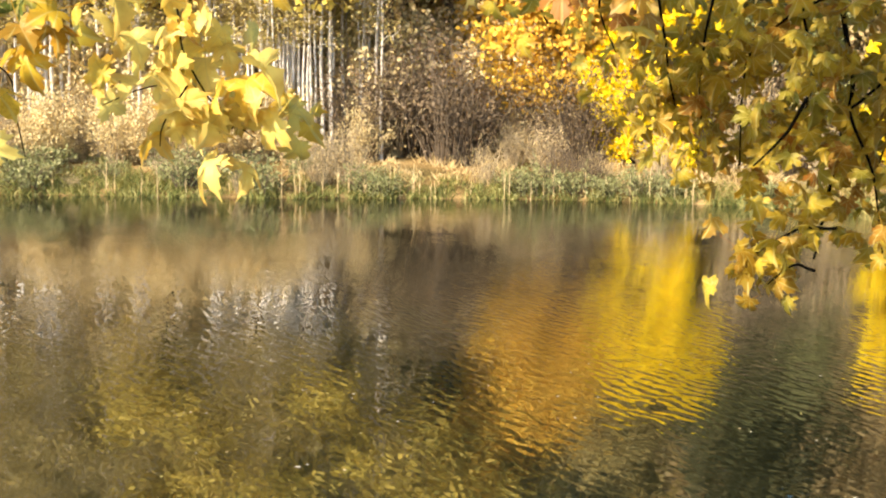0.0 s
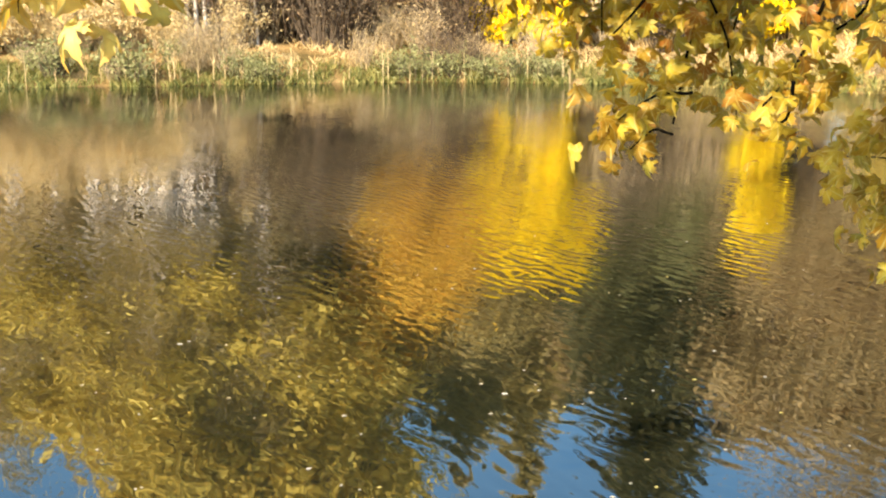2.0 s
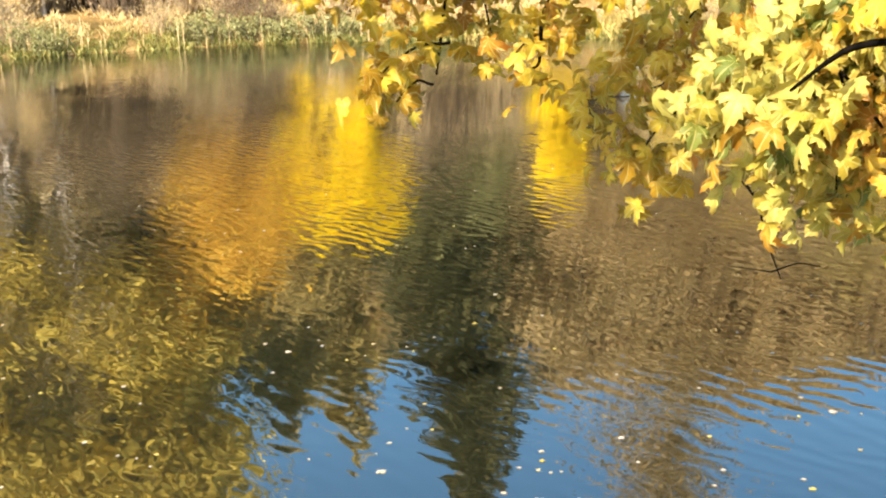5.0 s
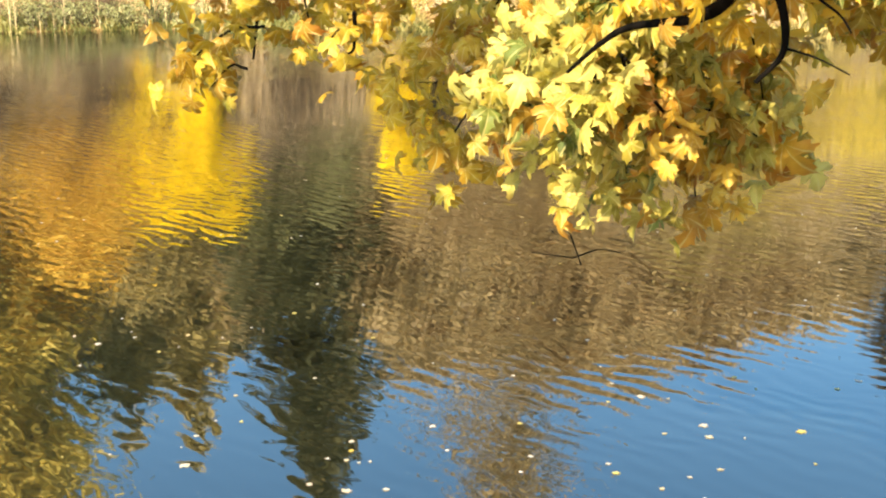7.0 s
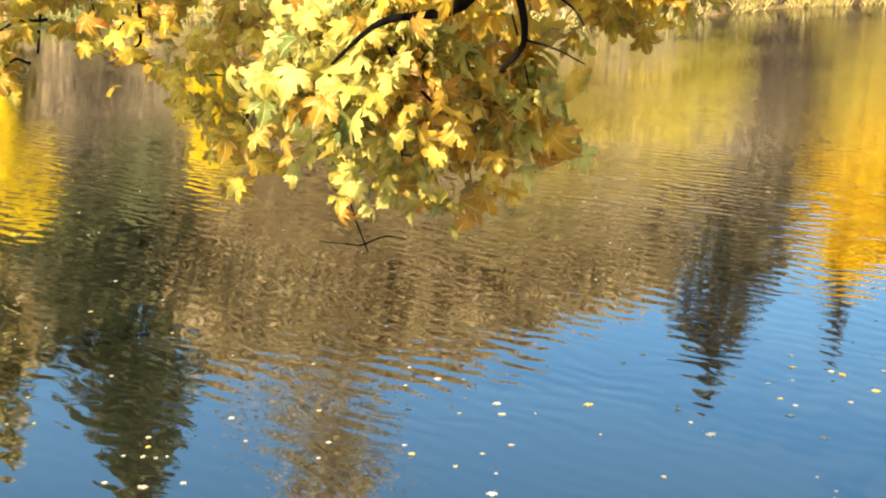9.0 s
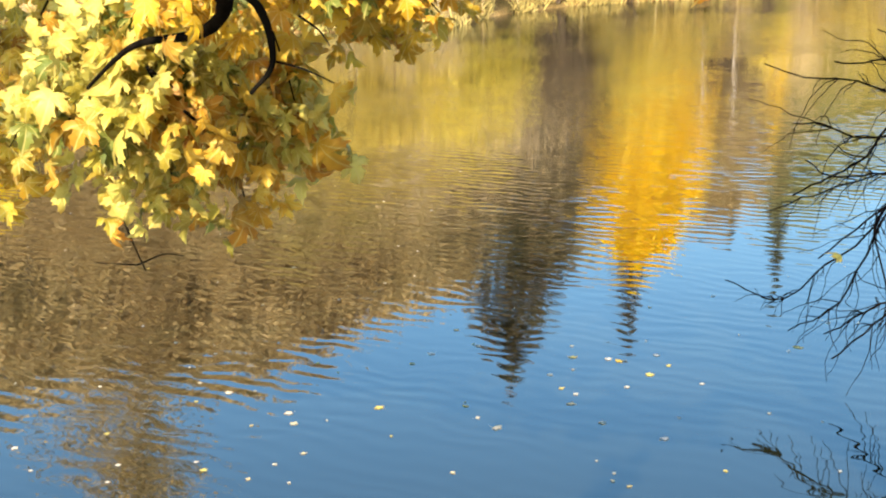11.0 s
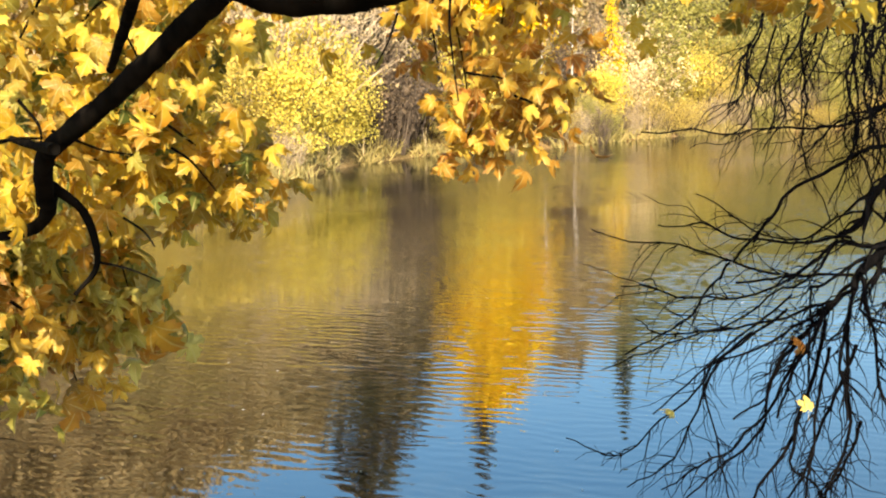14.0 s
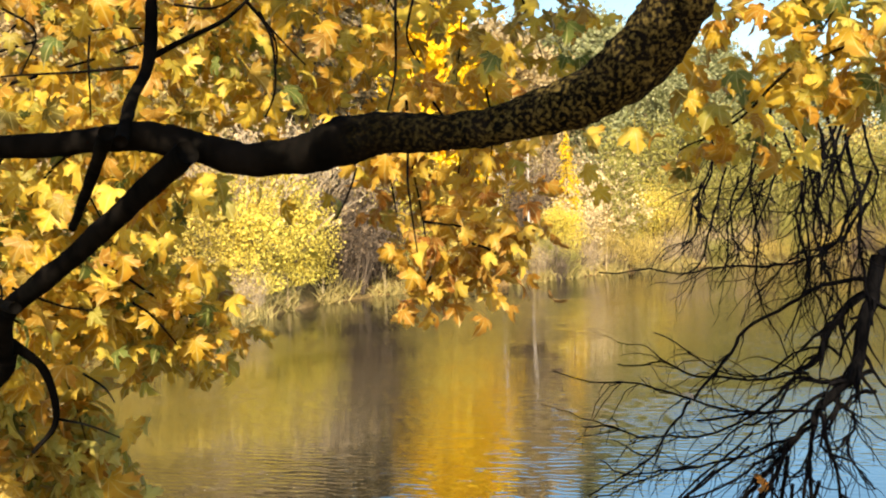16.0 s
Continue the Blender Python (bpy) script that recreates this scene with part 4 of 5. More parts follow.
spray([(0.47, 4.94, 2.73), (0.50, 4.94, 2.66), (0.49, 4.95, 2.58)], 0.003, 0.0015, 5, 0.06, 'rust', 0.16)
spray([(1.03, 5.86, 2.85), (0.91, 5.90, 2.68), (0.90, 5.92, 2.50)], 0.003, 0.0015, 4, 0.08, 'rust', 0.16)
# drooping bough over the pond, its shade painted by the darker palette
spray([(1.84, 5.90, 3.06), (1.87, 6.02, 2.81), (1.97, 6.11, 2.47), (2.01, 6.19, 2.26), (1.98, 6.29, 1.98), (1.95, 6.38, 1.65), (1.93, 6.45, 1.43)], 0.016, 0.0015, 13, 0.2, 'shaded_gold', 0.122)
spray([(1.89, 5.96, 1.63), (1.76, 6.16, 1.60), (1.62, 6.36, 1.48), (1.54, 6.53, 1.34)], 0.009, 0.0015, 12, 0.135, 'shaded_gold', 0.122)
spray([(1.79, 5.97, 1.42), (1.76, 6.24, 1.42), (1.71, 6.49, 1.29)], 0.009, 0.0015, 6, 0.1125, 'shaded_gold', 0.122)
spray([(1.94, 5.96, 2.20), (2.19, 6.13, 2.37), (2.47, 6.29, 2.63)], 0.009, 0.0015, 10, 0.225, 'shaded_gold', 0.122)
spray([(1.93, 5.96, 2.18), (2.12, 6.16, 1.87), (2.26, 6.36, 1.42)], 0.009, 0.0015, 12, 0.165, 'shaded_gold', 0.122)
spray([(1.86, 5.94, 2.75), (1.68, 6.17, 2.64), (1.54, 6.39, 2.43), (1.56, 6.56, 1.91)], 0.009, 0.0015, 25, 0.2475, 'shaded_gold', 0.122)
spray([(1.02, 6.10, 2.88), (1.13, 6.37, 2.46), (1.24, 6.62, 2.11)], 0.009, 0.0015, 22, 0.225, 'shaded_gold', 0.122)
spray([(1.68, 5.99, 2.76), (1.83, 6.24, 2.37), (1.82, 6.51, 1.97)], 0.009, 0.0015, 22, 0.24, 'shaded_gold', 0.122)
spray([(1.31, 6.06, 2.82), (1.30, 6.35, 2.43), (1.36, 6.60, 2.09)], 0.009, 0.0015, 25, 0.225, 'shaded_gold', 0.122)
spray([(2.11, 5.86, 2.80), (2.21, 6.14, 2.23), (2.22, 6.39, 1.89)], 0.009, 0.0015, 19, 0.225, 'shaded_gold', 0.122)
spray([(0.78, 6.13, 2.88), (0.79, 6.40, 2.71), (0.91, 6.65, 2.50)], 0.009, 0.0015, 9, 0.1875, 'shaded_gold', 0.122)
spray([(0.48, 6.14, 2.93), (0.47, 6.41, 2.80), (0.55, 6.67, 2.65)], 0.009, 0.0015, 4, 0.15, 'shaded_gold', 0.122)
spray([(2.33, 5.30, 2.17), (2.24, 5.54, 1.76), (2.15, 5.77, 1.54)], 0.011, 0.0015, 18, 0.169, 'shaded_gold', 0.122)
spray([(2.17, 5.35, 1.71), (2.22, 5.53, 1.54), (2.23, 5.74, 1.48)], 0.011, 0.0015, 5, 0.0975, 'shaded_gold', 0.122)
spray([(2.50, 5.23, 2.17), (2.49, 5.45, 1.99), (2.34, 5.72, 1.86)], 0.011, 0.0015, 15, 0.195, 'shaded_gold', 0.122)
spray([(1.60, 5.53, 2.24), (1.57, 5.75, 2.07), (1.48, 5.97, 1.93)], 0.011, 0.0015, 9, 0.1625, 'shaded_gold', 0.122)
# bright bough lit by the sun
spray([(1.99, 2.54, 1.74), (2.02, 2.73, 1.76), (2.02, 2.91, 1.68), (2.02, 3.09, 1.55), (2.02, 3.26, 1.37)], 0.005, 0.0015, 44, 0.104, 'lime', 0.082)
spray([(2.00, 2.53, 1.71), (2.13, 2.71, 1.58), (2.22, 2.90, 1.37), (2.35, 3.08, 1.27)], 0.005, 0.0015, 51, 0.12, 'lime', 0.082)
spray([(2.01, 2.53, 1.70), (2.17, 2.63, 1.61), (2.38, 2.70, 1.53), (2.57, 2.77, 1.44), (2.69, 2.88, 1.33)], 0.005, 0.0015, 51, 0.104, 'lime', 0.082)
spray([(2.07, 2.48, 1.60), (2.31, 2.73, 1.45), (2.51, 2.98, 1.23)], 0.005, 0.0015, 29, 0.096, 'rust', 0.082)
spray([(1.98, 2.55, 1.79), (2.01, 2.92, 1.74), (2.01, 3.28, 1.51)], 0.005, 0.0015, 44, 0.12, 'lime', 0.082)
spray([(1.94, 2.56, 1.67), (2.08, 2.86, 1.50), (2.27, 3.13, 1.32)], 0.005, 0.0015, 47, 0.112, 'lime', 0.082)
spray([(2.04, 2.52, 1.81), (2.13, 2.87, 1.88), (2.18, 3.24, 1.80)], 0.005, 0.0015, 23, 0.128, 'lime', 0.082)
# side pieces, darkened by the same palette with shade in it
spray([(2.45, 3.87, 1.61), (2.41, 4.25, 1.57), (2.34, 4.63, 1.45), (2.27, 5.00, 1.41)], 0.006, 0.0015, 17, 0.156, 'shaded_gold', 0.095)
spray([(2.34, 3.91, 1.53), (2.32, 4.27, 1.39), (2.32, 4.60, 1.19), (2.38, 4.92, 1.08)], 0.006, 0.0015, 20, 0.13, 'shaded_gold', 0.095)
spray([(2.35, 3.93, 1.91), (2.46, 4.42, 1.73), (2.58, 4.90, 1.56)], 0.006, 0.0015, 20, 0.195, 'shaded_gold', 0.095)
spray([(2.57, 3.82, 1.91), (2.76, 4.29, 1.82), (2.84, 4.80, 1.61)], 0.006, 0.0015, 16, 0.1625, 'shaded_gold', 0.095)
spray([(2.61, 3.81, 1.94), (2.96, 4.18, 1.72), (3.41, 4.49, 1.55)], 0.006, 0.0015, 16, 0.1625, 'shaded_gold', 0.095)
spray([(2.35, 3.76, 1.25), (2.39, 3.68, 1.15), (2.39, 3.61, 1.03), (2.41, 3.54, 0.90)], 0.006, 0.0015, 0, 0.1, 'gold', 0.115)
spray([(2.42, 3.64, 0.90), (2.51, 3.61, 0.93), (2.58, 3.57, 0.92)], 0.004, 0.0015, 0, 0.1, 'gold', 0.115)
spray([(2.42, 3.64, 0.90), (2.35, 3.68, 0.91), (2.30, 3.71, 0.92)], 0.003, 0.0015, 0, 0.1, 'gold', 0.115)
spray([(2.26, 2.61, 1.64), (2.42, 2.68, 1.61), (2.56, 2.77, 1.61)], 0.003, 0.0015, 12, 0.1, 'rust', 0.115)
spray([(2.44, 2.63, 1.77), (2.55, 2.71, 1.55), (2.64, 2.79, 1.30)], 0.003, 0.0015, 10, 0.08, 'rust', 0.115)
# right-hand pieces, also in the palette that carries shade
spray([(2.70, 2.94, 1.94), (2.90, 2.98, 1.85), (3.08, 3.02, 1.68)], 0.005, 0.0015, 23, 0.088, 'shaded_gold', 0.085)
spray([(2.81, 2.86, 1.82), (3.01, 2.90, 1.81), (3.19, 2.93, 1.68)], 0.005, 0.0015, 18, 0.077, 'shaded_gold', 0.085)
spray([(2.86, 2.83, 1.94), (3.08, 2.84, 1.88), (3.25, 2.89, 1.77)], 0.005, 0.0015, 18, 0.11, 'shaded_gold', 0.085)
# crown beside the fork
spray([(1.86, 1.84, 2.02), (2.07, 1.99, 2.09), (2.32, 2.12, 2.04), (2.52, 2.25, 1.92)], 0.004, 0.0015, 52, 0.1, 'gold', 0.062)
spray([(2.03, 1.75, 2.08), (2.23, 1.89, 2.01), (2.43, 2.03, 1.92), (2.60, 2.19, 1.81)], 0.004, 0.0015, 39, 0.07, 'gold', 0.062)
spray([(2.11, 1.69, 2.33), (2.23, 2.03, 2.27), (2.33, 2.39, 2.14)], 0.004, 0.0015, 52, 0.14, 'gold', 0.062)
spray([(1.99, 1.76, 2.33), (2.10, 2.11, 2.27), (2.21, 2.46, 2.14)], 0.004, 0.0015, 52, 0.14, 'gold', 0.062)
spray([(1.88, 1.83, 2.34), (2.00, 2.17, 2.27), (2.08, 2.52, 2.12)], 0.004, 0.0015, 47, 0.14, 'gold', 0.062)
spray([(1.92, 1.81, 1.99), (2.20, 2.05, 1.95), (2.51, 2.26, 1.87)], 0.004, 0.0015, 52, 0.08, 'gold', 0.062)
spray([(1.86, 1.84, 1.98), (2.09, 2.11, 1.93), (2.33, 2.37, 1.87)], 0.004, 0.0015, 39, 0.08, 'gold', 0.062)
spray([(1.74, 1.90, 1.97), (1.93, 2.20, 1.91), (2.16, 2.47, 1.82)], 0.004, 0.0015, 34, 0.08, 'gold', 0.062)
spray([(2.14, 1.67, 2.33), (2.31, 1.98, 2.32), (2.48, 2.29, 2.22)], 0.004, 0.0015, 31, 0.1, 'gold', 0.062)
spray([(1.85, 2.05, 2.51), (2.17, 2.12, 2.62), (2.53, 2.16, 2.67), (2.89, 2.19, 2.64)], 0.004, 0.0015, 47, 0.198, 'gold', 0.062)
spray([(1.96, 2.00, 2.48), (2.32, 2.04, 2.59), (2.56, 2.14, 2.68), (2.84, 2.18, 2.85)], 0.004, 0.0015, 36, 0.162, 'gold', 0.062)
spray([(2.41, 1.66, 2.63), (2.67, 1.91, 2.59), (2.88, 2.21, 2.50)], 0.004, 0.0015, 18, 0.126, 'gold', 0.062)
spray([(2.44, 1.61, 2.73), (2.74, 1.83, 2.67), (3.06, 2.05, 2.55)], 0.004, 0.0015, 39, 0.225, 'gold', 0.062)
spray([(2.57, 1.49, 2.75), (2.89, 1.69, 2.66), (3.18, 1.92, 2.53)], 0.004, 0.0015, 47, 0.234, 'gold', 0.062)
spray([(2.71, 1.34, 2.74), (3.00, 1.56, 2.68), (3.27, 1.83, 2.52)], 0.004, 0.0015, 39, 0.252, 'gold', 0.062)
spray([(2.79, 1.24, 2.73), (3.11, 1.44, 2.65), (3.42, 1.63, 2.59)], 0.004, 0.0015, 36, 0.234, 'gold', 0.062)
spray([(2.07, 1.88, 2.76), (2.19, 2.24, 2.71), (2.26, 2.61, 2.65)], 0.004, 0.0015, 36, 0.225, 'gold', 0.062)
spray([(2.24, 1.76, 2.78), (2.54, 1.98, 2.76), (2.81, 2.24, 2.69)], 0.004, 0.0015, 43, 0.234, 'gold', 0.062)
spray([(1.97, 1.94, 2.77), (2.34, 2.11, 2.84), (2.79, 2.19, 2.93)], 0.004, 0.0015, 36, 0.27, 'gold', 0.062)
# bare twigs among the crown
spray([(1.82, 1.26, 2.44), (1.87, 1.22, 2.47), (1.92, 1.17, 2.50), (1.96, 1.13, 2.55)], 0.0065, 0.0015, 0, 0.1, 'gold', 0.115)
spray([(2.01, 1.22, 2.55), (2.05, 1.20, 2.49), (2.06, 1.21, 2.40), (2.05, 1.23, 2.34)], 0.0035, 0.0015, 0, 0.1, 'gold', 0.115)
spray([(2.04, 1.20, 2.51), (2.07, 1.19, 2.48), (2.10, 1.17, 2.44)], 0.0025, 0.0015, 0, 0.1, 'gold', 0.115)
spray([(1.81, 1.27, 2.43), (1.71, 1.33, 2.42), (1.62, 1.39, 2.41)], 0.0035, 0.0015, 0, 0.1, 'gold', 0.115)
spray([(1.85, 1.47, 2.51), (1.85, 1.48, 2.44), (1.85, 1.49, 2.36)], 0.0025, 0.0015, 0, 0.1, 'gold', 0.115)
spray([(2.21, 1.04, 2.56), (2.22, 1.05, 2.43), (2.21, 1.07, 2.35)], 0.0035, 0.0015, 0, 0.1, 'gold', 0.115)
spray([(2.23, 1.01, 2.56), (2.23, 1.03, 2.48), (2.25, 1.02, 2.43)], 0.003, 0.0015, 0, 0.1, 'gold', 0.115)
spray([(2.31, 1.12, 2.27), (2.31, 1.13, 2.20), (2.32, 1.12, 2.08)], 0.003, 0.0015, 0, 0.1, 'gold', 0.115)
spray([(2.24, 1.20, 2.25), (2.22, 1.21, 2.19), (2.21, 1.23, 2.15)], 0.0025, 0.0015, 0, 0.1, 'gold', 0.115)
spray([(1.91, 1.30, 2.55), (1.97, 1.26, 2.54), (2.01, 1.22, 2.57)], 0.003, 0.0015, 0, 0.1, 'gold', 0.115)
spray([(1.67, 1.46, 2.54), (1.72, 1.44, 2.50), (1.70, 1.46, 2.43)], 0.0025, 0.0015, 0, 0.1, 'gold', 0.115)
spray([(1.71, 1.24, 2.26), (1.69, 1.25, 2.22), (1.70, 1.24, 2.17)], 0.003, 0.0015, 0, 0.1, 'gold', 0.115)
spray([(1.73, 1.71, 2.11), (1.76, 1.69, 2.06), (1.76, 1.69, 2.01)], 0.004, 0.0015, 0, 0.1, 'gold', 0.115)
spray([(1.66, 1.68, 2.03), (1.70, 1.66, 2.04), (1.74, 1.64, 2.04)], 0.005, 0.0015, 0, 0.1, 'gold', 0.115)
spray([(1.78, 1.68, 2.05), (1.86, 1.63, 2.01), (1.91, 1.60, 2.00)], 0.0035, 0.0015, 0, 0.1, 'gold', 0.115)
spray([(1.97, 1.56, 2.01), (2.00, 1.54, 1.98), (2.03, 1.51, 1.92)], 0.003, 0.0015, 0, 0.1, 'gold', 0.115)
spray([(1.88, 1.61, 1.88), (1.91, 1.59, 1.85), (1.92, 1.57, 1.82)], 0.003, 0.0015, 0, 0.1, 'gold', 0.115)
spray([(1.85, 1.67, 1.79), (1.90, 1.64, 1.77), (1.95, 1.61, 1.74)], 0.003, 0.0015, 0, 0.1, 'gold', 0.115)
# spray hanging below the limb
spray([(2.81, 1.60, 2.44), (2.89, 1.67, 2.35), (2.98, 1.73, 2.20), (3.06, 1.78, 2.03)], 0.004, 0.0015, 19, 0.09, 'rust', 0.057)
spray([(2.84, 1.59, 2.14), (3.03, 1.60, 2.11), (3.21, 1.61, 1.97)], 0.004, 0.0015, 48, 0.08, 'rust', 0.057)
spray([(2.84, 1.58, 2.00), (2.95, 1.69, 1.97), (3.07, 1.76, 1.93)], 0.004, 0.0015, 36, 0.055, 'rust', 0.057)
spray([(2.93, 1.45, 2.51), (3.07, 1.54, 2.35), (3.16, 1.67, 2.16)], 0.004, 0.0015, 38, 0.14, 'rust', 0.057)
spray([(2.86, 1.55, 2.43), (3.01, 1.61, 2.34), (3.12, 1.72, 2.21)], 0.004, 0.0015, 38, 0.13, 'rust', 0.057)
spray([(2.79, 1.62, 2.37), (2.89, 1.74, 2.30), (3.01, 1.84, 2.12)], 0.004, 0.0015, 24, 0.09, 'rust', 0.057)
spray([(2.92, 1.50, 2.08), (3.07, 1.55, 2.04), (3.12, 1.71, 1.98)], 0.004, 0.0015, 34, 0.07, 'rust', 0.057)
# leaves over the bare twigs
spray([(3.00, 0.34, 2.49), (3.02, 0.58, 2.45), (3.06, 0.73, 2.40), (3.07, 0.94, 2.28)], 0.004, 0.0015, 34, 0.12, 'gold', 0.062)
spray([(2.94, 0.44, 2.61), (3.05, 0.60, 2.53), (3.16, 0.76, 2.39)], 0.004, 0.0015, 34, 0.15, 'gold', 0.062)
spray([(2.89, 0.62, 2.41), (2.98, 0.79, 2.32), (3.05, 0.98, 2.27)], 0.004, 0.0015, 21, 0.08, 'gold', 0.062)
spray([(2.98, 0.36, 2.58), (3.09, 0.51, 2.56), (3.19, 0.65, 2.57)], 0.004, 0.0015, 34, 0.16, 'gold', 0.062)
spray([(2.83, 0.66, 2.64), (3.00, 0.68, 2.62), (3.17, 0.70, 2.55)], 0.004, 0.0015, 23, 0.15, 'gold', 0.062)

# trunk and upper crown, above and behind the viewer; unseen sprays added to block sun
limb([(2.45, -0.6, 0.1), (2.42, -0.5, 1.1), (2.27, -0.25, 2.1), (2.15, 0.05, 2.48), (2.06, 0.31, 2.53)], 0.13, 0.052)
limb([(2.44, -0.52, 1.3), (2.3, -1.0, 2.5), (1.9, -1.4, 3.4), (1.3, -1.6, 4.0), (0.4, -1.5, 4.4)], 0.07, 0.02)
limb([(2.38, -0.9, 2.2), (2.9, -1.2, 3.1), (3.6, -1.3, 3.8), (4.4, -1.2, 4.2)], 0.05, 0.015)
# unseen leaves placed sunward of the heavy limb to shade it
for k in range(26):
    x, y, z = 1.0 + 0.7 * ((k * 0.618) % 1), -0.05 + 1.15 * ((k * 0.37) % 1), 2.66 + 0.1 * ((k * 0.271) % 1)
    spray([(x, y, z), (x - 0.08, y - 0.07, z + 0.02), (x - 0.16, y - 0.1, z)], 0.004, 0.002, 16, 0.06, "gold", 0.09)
# unseen leaves added to cast shade on the bare tree
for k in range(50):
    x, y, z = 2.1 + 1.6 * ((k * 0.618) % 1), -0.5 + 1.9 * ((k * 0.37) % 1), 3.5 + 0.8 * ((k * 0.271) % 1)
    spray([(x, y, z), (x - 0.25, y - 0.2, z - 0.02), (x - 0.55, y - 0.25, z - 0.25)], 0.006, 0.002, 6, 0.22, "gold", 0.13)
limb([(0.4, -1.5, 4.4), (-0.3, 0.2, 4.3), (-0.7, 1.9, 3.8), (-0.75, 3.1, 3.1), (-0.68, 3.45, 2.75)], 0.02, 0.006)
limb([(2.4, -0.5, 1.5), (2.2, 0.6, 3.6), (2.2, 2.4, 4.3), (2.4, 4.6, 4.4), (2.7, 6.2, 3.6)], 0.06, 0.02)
# unseen leaves added overhead to darken the drooping bough
for k in range(84):
    x, y, z = -1.5 + 3.3 * ((k * 0.618) % 1), 3.2 + 2.0 * ((k * 0.37) % 1), 4.0 + 1.0 * ((k * 0.271) % 1)
    spray([(x, y, z), (x + 0.3, y + 0.1, z), (x + 0.55, y + 0.2, z - 0.2)], 0.006, 0.002, 5, 0.25, "gold", 0.13)
# unseen leaves that keep the sun off the bright bough's side pieces
for k in range(30):
    x, y, z = -0.5 + 1.2 * ((k * 0.618) % 1), 1.75 + 1.2 * ((k * 0.37) % 1), 3.3 + 0.6 * ((k * 0.271) % 1)
    spray([(x, y, z), (x + 0.2, y + 0.1, z), (x + 0.4, y + 0.15, z - 0.1)], 0.006, 0.002, 20, 0.18, "gold", 0.13)
leaf_meshes = {}
leaf_rng.shuffle(single)
for i, (m, palette) in enumerate(single):
    v, f = LEAVES[i % 12]
    if i < 300:
        key = (i % 12, palette)
        if key not in leaf_meshes:
            g = Geo()
            g.add(v, f, Matrix())
            leaf_meshes[key] = g.mesh("leaf", NEAR_LEAF[palette], True)
        ob = new("leaf", leaf_meshes[key])
        ob.parent, ob.matrix_local = maple, m
    else:
        joined[palette].add(v, f, m)
for k, g in joined.items():
    if g.v:
        tagged(part("foliage", g, NEAR_LEAVES[k], maple, smooth=True), kind="stuff")

# ---- bare weeping tree ----
bare = new("bare_tree")
bare.location = (7.4, 0.45, 0.0)
tagged(bare, "leafless drooping tree with tangled twigs in dark silhouette by the water", "tree")
BARE_HOME = Matrix.Translation((-7.4, -0.45, 0.0))
bare_rng = random.Random(9)


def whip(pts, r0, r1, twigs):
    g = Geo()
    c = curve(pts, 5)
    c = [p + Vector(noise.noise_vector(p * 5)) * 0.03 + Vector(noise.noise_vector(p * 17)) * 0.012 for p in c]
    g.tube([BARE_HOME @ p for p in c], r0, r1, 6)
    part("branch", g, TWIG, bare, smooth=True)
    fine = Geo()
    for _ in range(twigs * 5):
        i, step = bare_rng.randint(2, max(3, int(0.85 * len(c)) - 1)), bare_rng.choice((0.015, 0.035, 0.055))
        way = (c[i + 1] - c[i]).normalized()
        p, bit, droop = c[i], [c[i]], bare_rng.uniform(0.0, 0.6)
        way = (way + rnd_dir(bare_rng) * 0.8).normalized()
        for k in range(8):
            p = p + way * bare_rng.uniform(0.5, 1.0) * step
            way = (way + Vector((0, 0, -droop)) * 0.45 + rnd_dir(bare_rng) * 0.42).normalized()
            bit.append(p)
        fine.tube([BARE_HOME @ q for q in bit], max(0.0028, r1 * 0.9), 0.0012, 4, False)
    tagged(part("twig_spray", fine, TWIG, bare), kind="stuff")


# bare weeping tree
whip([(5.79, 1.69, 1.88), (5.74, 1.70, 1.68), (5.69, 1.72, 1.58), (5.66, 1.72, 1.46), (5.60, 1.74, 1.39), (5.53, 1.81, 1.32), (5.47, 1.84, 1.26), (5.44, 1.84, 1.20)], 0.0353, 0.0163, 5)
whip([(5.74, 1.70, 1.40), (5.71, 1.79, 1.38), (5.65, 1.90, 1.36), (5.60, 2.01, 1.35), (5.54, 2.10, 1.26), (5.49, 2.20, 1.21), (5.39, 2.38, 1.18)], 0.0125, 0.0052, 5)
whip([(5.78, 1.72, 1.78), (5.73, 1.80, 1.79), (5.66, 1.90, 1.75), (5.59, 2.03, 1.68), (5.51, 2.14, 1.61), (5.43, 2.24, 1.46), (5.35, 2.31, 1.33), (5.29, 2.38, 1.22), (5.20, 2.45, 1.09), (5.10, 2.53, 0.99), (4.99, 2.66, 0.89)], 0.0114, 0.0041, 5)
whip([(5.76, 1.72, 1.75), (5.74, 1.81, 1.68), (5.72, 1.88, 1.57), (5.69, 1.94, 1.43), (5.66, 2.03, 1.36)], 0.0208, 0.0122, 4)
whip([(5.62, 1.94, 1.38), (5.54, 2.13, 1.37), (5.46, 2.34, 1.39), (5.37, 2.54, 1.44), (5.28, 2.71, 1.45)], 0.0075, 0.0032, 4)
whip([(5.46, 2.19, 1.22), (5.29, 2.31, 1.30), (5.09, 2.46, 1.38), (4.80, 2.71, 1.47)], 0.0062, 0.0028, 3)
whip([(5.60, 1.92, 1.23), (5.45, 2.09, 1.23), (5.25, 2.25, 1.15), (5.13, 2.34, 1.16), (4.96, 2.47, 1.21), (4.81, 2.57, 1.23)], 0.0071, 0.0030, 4)
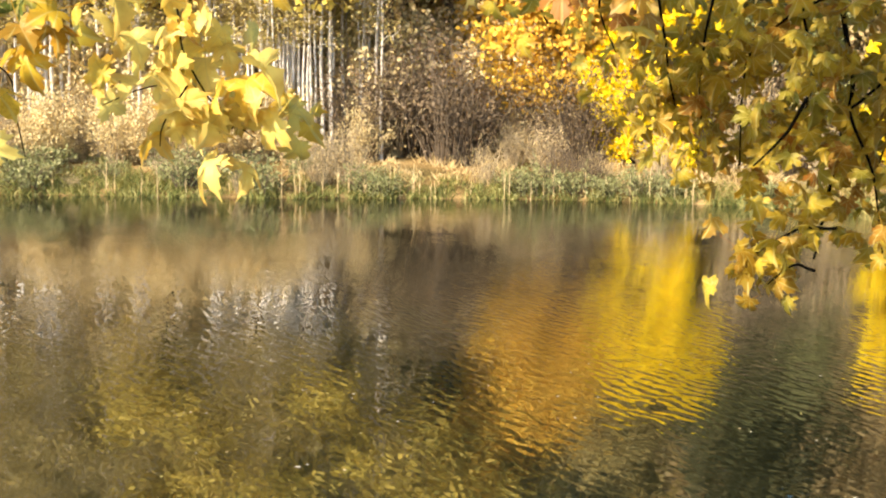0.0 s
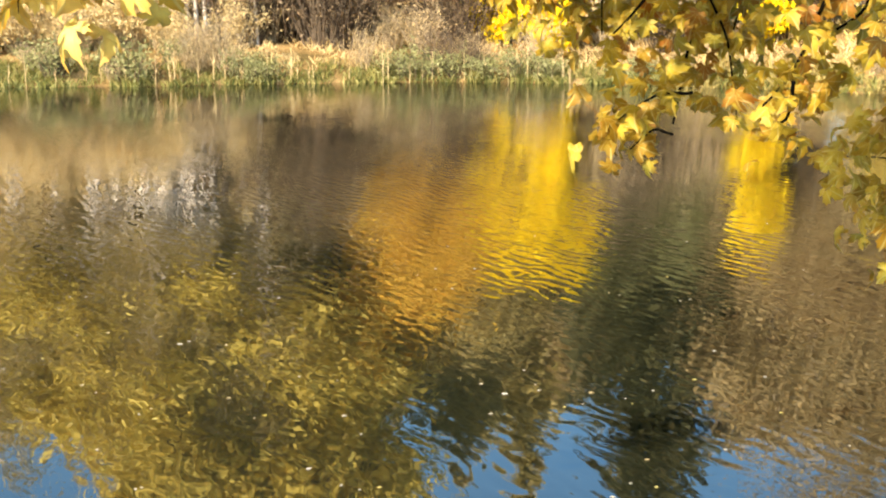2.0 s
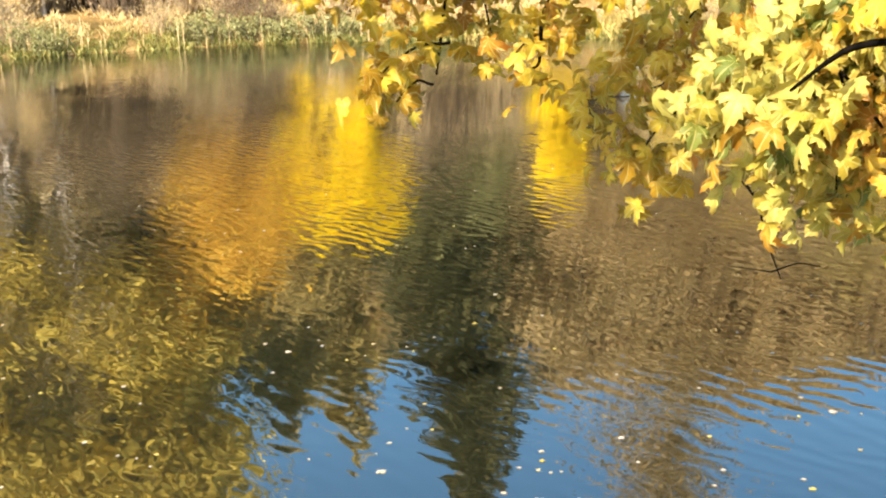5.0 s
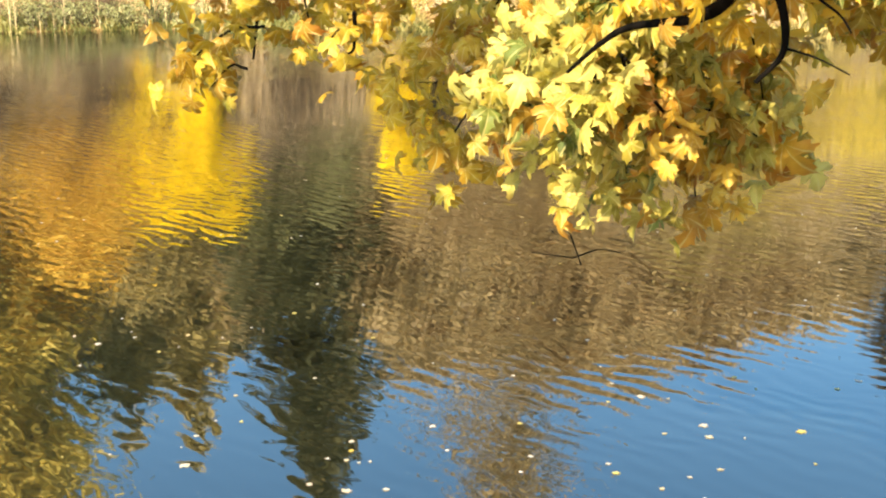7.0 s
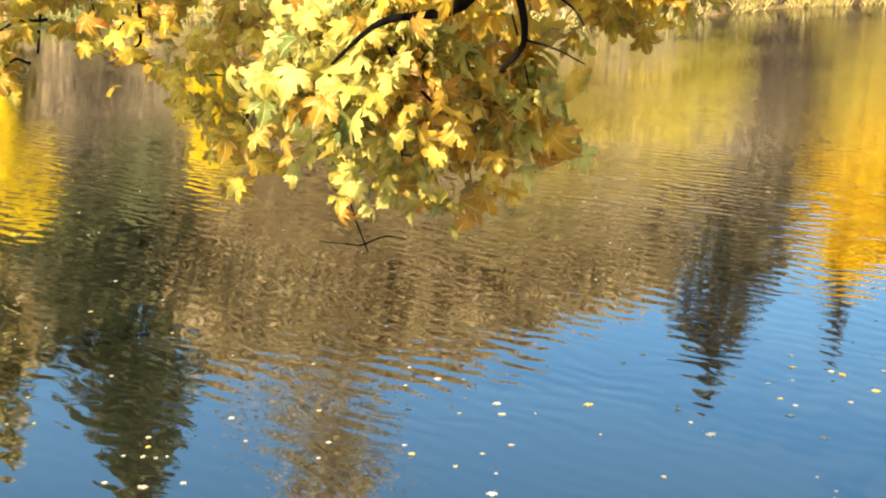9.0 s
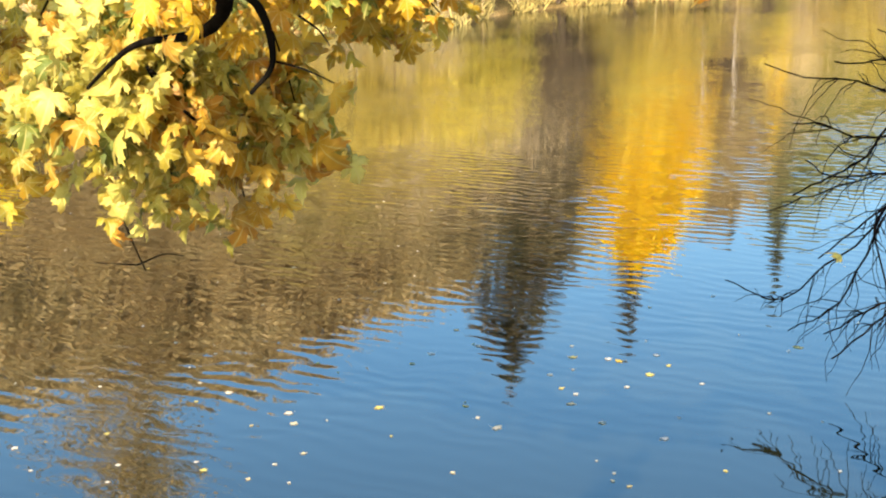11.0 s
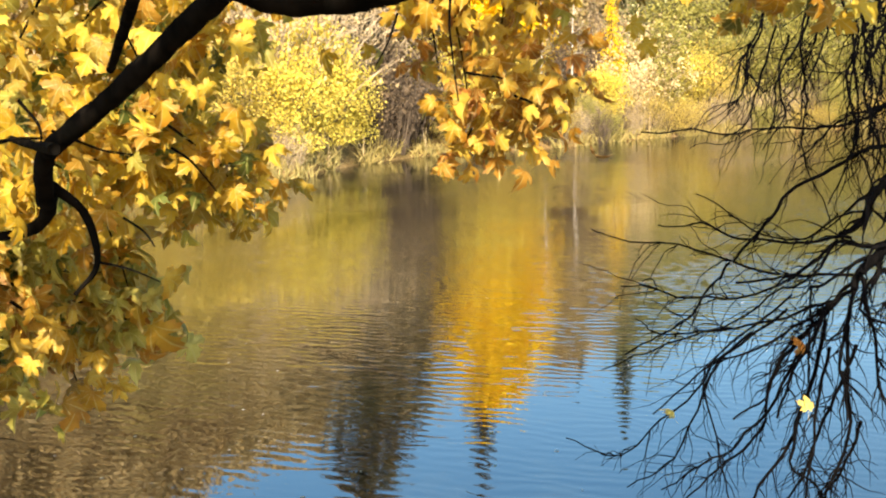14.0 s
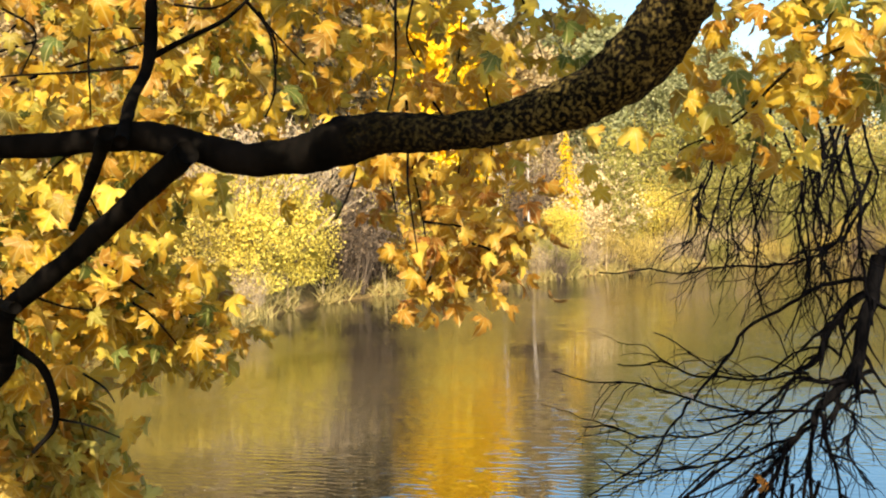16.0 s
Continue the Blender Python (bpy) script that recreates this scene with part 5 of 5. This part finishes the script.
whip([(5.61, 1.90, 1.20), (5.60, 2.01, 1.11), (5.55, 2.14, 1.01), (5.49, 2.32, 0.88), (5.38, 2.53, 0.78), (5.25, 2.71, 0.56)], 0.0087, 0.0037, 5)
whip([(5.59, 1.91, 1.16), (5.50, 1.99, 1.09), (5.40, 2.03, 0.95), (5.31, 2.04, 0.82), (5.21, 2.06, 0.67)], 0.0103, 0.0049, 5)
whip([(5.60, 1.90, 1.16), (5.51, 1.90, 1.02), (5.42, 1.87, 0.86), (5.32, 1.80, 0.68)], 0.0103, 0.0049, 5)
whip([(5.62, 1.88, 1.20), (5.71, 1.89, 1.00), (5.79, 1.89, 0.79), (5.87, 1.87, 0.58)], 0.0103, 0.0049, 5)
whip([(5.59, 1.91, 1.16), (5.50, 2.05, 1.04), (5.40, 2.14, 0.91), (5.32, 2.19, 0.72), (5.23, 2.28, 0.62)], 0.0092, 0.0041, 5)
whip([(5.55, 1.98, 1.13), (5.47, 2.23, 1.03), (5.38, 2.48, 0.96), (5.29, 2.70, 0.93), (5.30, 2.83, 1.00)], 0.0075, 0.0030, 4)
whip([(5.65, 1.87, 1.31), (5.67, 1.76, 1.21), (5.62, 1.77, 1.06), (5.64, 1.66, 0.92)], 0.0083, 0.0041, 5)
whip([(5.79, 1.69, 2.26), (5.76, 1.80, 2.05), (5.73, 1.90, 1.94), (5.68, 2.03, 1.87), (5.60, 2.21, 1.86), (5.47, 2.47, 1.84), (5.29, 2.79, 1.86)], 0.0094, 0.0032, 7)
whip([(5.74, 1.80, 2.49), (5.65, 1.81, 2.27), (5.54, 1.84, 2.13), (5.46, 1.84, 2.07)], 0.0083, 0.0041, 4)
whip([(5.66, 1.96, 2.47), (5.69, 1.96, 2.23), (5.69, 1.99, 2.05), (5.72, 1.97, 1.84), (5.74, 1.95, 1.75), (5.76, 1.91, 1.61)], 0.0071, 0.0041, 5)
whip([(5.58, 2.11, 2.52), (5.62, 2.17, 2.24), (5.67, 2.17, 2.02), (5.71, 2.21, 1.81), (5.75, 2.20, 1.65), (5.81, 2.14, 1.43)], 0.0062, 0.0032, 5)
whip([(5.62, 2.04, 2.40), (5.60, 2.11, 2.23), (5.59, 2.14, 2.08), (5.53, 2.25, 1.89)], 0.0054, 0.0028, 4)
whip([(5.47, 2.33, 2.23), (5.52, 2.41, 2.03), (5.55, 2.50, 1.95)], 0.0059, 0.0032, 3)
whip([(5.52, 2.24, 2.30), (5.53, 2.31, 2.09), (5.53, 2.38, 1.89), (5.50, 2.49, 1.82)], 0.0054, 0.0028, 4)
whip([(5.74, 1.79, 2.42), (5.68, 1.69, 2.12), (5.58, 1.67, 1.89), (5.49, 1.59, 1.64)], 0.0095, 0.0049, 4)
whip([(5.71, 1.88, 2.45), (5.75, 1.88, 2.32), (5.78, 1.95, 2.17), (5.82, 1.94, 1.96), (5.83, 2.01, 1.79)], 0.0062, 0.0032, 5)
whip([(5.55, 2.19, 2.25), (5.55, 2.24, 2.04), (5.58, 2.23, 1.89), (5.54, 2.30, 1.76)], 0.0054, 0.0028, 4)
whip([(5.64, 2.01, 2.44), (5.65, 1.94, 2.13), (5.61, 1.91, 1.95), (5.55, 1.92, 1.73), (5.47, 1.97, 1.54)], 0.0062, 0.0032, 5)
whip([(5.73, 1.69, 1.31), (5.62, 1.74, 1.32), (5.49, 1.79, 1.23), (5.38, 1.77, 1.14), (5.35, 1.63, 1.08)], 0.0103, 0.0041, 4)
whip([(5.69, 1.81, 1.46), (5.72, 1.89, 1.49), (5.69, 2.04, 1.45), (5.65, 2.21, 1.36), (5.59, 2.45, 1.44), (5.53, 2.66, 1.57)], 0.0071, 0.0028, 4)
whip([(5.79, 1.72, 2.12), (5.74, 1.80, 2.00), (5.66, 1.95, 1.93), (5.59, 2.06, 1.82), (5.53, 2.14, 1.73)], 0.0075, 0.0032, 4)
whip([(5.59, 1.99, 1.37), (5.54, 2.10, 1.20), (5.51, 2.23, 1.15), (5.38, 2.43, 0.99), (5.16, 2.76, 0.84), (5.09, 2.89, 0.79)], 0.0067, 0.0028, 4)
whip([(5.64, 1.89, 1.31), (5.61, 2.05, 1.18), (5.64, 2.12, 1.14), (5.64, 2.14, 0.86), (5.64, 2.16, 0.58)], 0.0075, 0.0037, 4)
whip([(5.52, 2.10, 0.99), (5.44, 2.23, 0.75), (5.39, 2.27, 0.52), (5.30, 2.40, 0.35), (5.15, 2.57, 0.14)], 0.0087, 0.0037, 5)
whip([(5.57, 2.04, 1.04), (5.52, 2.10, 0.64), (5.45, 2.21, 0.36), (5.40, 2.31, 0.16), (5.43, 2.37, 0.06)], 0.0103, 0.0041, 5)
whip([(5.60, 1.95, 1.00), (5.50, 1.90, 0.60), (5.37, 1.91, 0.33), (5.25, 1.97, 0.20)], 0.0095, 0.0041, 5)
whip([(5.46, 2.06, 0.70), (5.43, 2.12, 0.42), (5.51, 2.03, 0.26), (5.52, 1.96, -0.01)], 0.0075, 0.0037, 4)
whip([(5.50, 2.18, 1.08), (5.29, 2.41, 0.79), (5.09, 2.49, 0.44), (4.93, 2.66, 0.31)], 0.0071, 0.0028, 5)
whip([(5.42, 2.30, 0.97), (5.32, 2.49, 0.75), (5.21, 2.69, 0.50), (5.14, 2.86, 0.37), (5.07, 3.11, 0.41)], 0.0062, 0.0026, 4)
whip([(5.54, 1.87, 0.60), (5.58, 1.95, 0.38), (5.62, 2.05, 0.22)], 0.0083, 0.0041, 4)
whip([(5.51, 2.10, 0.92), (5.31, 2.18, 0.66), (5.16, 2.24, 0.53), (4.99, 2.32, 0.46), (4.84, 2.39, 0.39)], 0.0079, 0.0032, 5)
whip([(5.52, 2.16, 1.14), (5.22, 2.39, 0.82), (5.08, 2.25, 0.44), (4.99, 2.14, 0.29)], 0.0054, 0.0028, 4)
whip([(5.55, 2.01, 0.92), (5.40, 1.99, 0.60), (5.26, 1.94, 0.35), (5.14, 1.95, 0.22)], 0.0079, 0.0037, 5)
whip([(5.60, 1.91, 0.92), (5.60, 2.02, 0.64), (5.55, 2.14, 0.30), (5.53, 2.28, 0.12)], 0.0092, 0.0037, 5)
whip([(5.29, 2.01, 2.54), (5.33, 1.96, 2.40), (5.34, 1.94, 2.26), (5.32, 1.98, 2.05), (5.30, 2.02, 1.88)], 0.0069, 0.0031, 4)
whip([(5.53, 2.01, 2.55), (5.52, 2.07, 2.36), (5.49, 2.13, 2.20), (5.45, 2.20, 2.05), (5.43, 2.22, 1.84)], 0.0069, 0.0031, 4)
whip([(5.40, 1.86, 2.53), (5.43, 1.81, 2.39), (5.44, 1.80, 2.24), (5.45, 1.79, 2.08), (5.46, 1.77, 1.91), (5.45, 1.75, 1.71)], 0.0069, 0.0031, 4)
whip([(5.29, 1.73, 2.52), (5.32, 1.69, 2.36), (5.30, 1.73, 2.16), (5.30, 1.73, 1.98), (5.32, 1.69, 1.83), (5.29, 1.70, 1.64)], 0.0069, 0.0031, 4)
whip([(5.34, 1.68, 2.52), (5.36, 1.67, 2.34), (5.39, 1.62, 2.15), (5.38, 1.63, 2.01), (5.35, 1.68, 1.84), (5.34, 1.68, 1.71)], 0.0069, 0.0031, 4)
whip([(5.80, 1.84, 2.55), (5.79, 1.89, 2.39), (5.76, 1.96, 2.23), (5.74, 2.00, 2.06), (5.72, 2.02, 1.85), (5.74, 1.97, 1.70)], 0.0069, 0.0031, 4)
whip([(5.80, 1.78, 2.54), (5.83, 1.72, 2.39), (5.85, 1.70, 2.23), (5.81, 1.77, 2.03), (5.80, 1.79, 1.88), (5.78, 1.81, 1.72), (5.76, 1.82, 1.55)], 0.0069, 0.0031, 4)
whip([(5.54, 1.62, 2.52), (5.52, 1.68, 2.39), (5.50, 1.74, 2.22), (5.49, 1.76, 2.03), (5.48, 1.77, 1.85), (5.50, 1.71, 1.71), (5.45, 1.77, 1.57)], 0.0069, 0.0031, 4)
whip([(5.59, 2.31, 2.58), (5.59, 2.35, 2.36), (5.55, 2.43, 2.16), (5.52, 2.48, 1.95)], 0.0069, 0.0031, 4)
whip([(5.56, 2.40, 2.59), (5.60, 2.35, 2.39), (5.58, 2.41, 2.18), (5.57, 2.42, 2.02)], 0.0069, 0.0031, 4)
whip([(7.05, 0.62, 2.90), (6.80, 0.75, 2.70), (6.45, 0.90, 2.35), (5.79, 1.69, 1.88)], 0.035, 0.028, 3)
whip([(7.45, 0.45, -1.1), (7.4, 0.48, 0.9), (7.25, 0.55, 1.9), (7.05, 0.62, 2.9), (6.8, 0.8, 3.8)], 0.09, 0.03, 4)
for p, k, pal in (((5.30, 2.33, 1.29), 0.06, "drift"), ((5.38, 2.04, 0.92), 0.09, "rust"), ((5.35, 1.99, 0.68), 0.08, "pale"), ((5.04, 2.47, 0.64), 0.06, "pale")):
    g = Geo()
    v, f = LEAVES[int(p[0] * 100) % 8]
    g.add(v, f, BARE_HOME @ Matrix.Translation(p) @ Euler((1.1, 0.3, p[1] * 3)).to_matrix().to_4x4() @ Matrix.Scale(k, 4))
    part("leaf", g, NEAR_LEAF[pal], bare, "last withered yellow leaf on a bare twig")

# ---- fallen leaves on the water ----
float_rng = random.Random(31)
floats = []
flat = {}
spots = [(3.18, 3.89), (3.16, 4.43), (3.57, 3.78), (4.2, 4.2), (4.53, 4.4), (3.79, 3.27), (4.65, 3.67), (4.22, 3.25), (4.77, 3.53), (4.98, 3.42), (4.73, 3.26), (4.22, 2.71), (4.16, 3.0), (4.41, 3.58), (5.54, 3.01),
         (5.96, 3.88), (3.25, 4.01), (2.18, 4.48), (2.66, 3.72), (3.04, 3.59), (2.75, 3.26), (4.43, 4.12), (4.79, 3.48), (4.62, 6.13), (0.99, 6.29), (1.44, 6.24), (-0.85, 6.09), (-0.9, 7.57), (1.13, 4.49), (1.65, 3.98)]
for _ in range(250):
    az, r = float_rng.uniform(-14, 66), 4.2 + 8 * float_rng.random() ** 1.5
    spots.append(polar(az, r))
for i, (x, y) in enumerate(spots):
    # mostly the palette with the painted glint
    key = (i % 8, ("drift", "drift", "pale", "drift")[i % 4])
    if key not in flat:
        g = Geo()
        g.add([Vector((p.x, p.y, p.z * 0.025)) for p in LEAVES[key[0]][0]], LEAVES[key[0]][1], Matrix())
        flat[key] = g.mesh("floating_leaf", NEAR_LEAF[key[1]])
    ob = new("floating_leaf", flat[key])
    k = float_rng.uniform(0.010, 0.024) if i > 29 else float_rng.uniform(0.022, 0.04)
    ob.matrix_basis = Matrix.Translation((x, y, 0.0025)) @ Matrix.Rotation(float_rng.uniform(0, 6.28), 4, "Z") @ Matrix.Scale(k, 4)
    tagged(ob, "fallen yellow leaf floating on the pond", "leaf", "floating leaves")
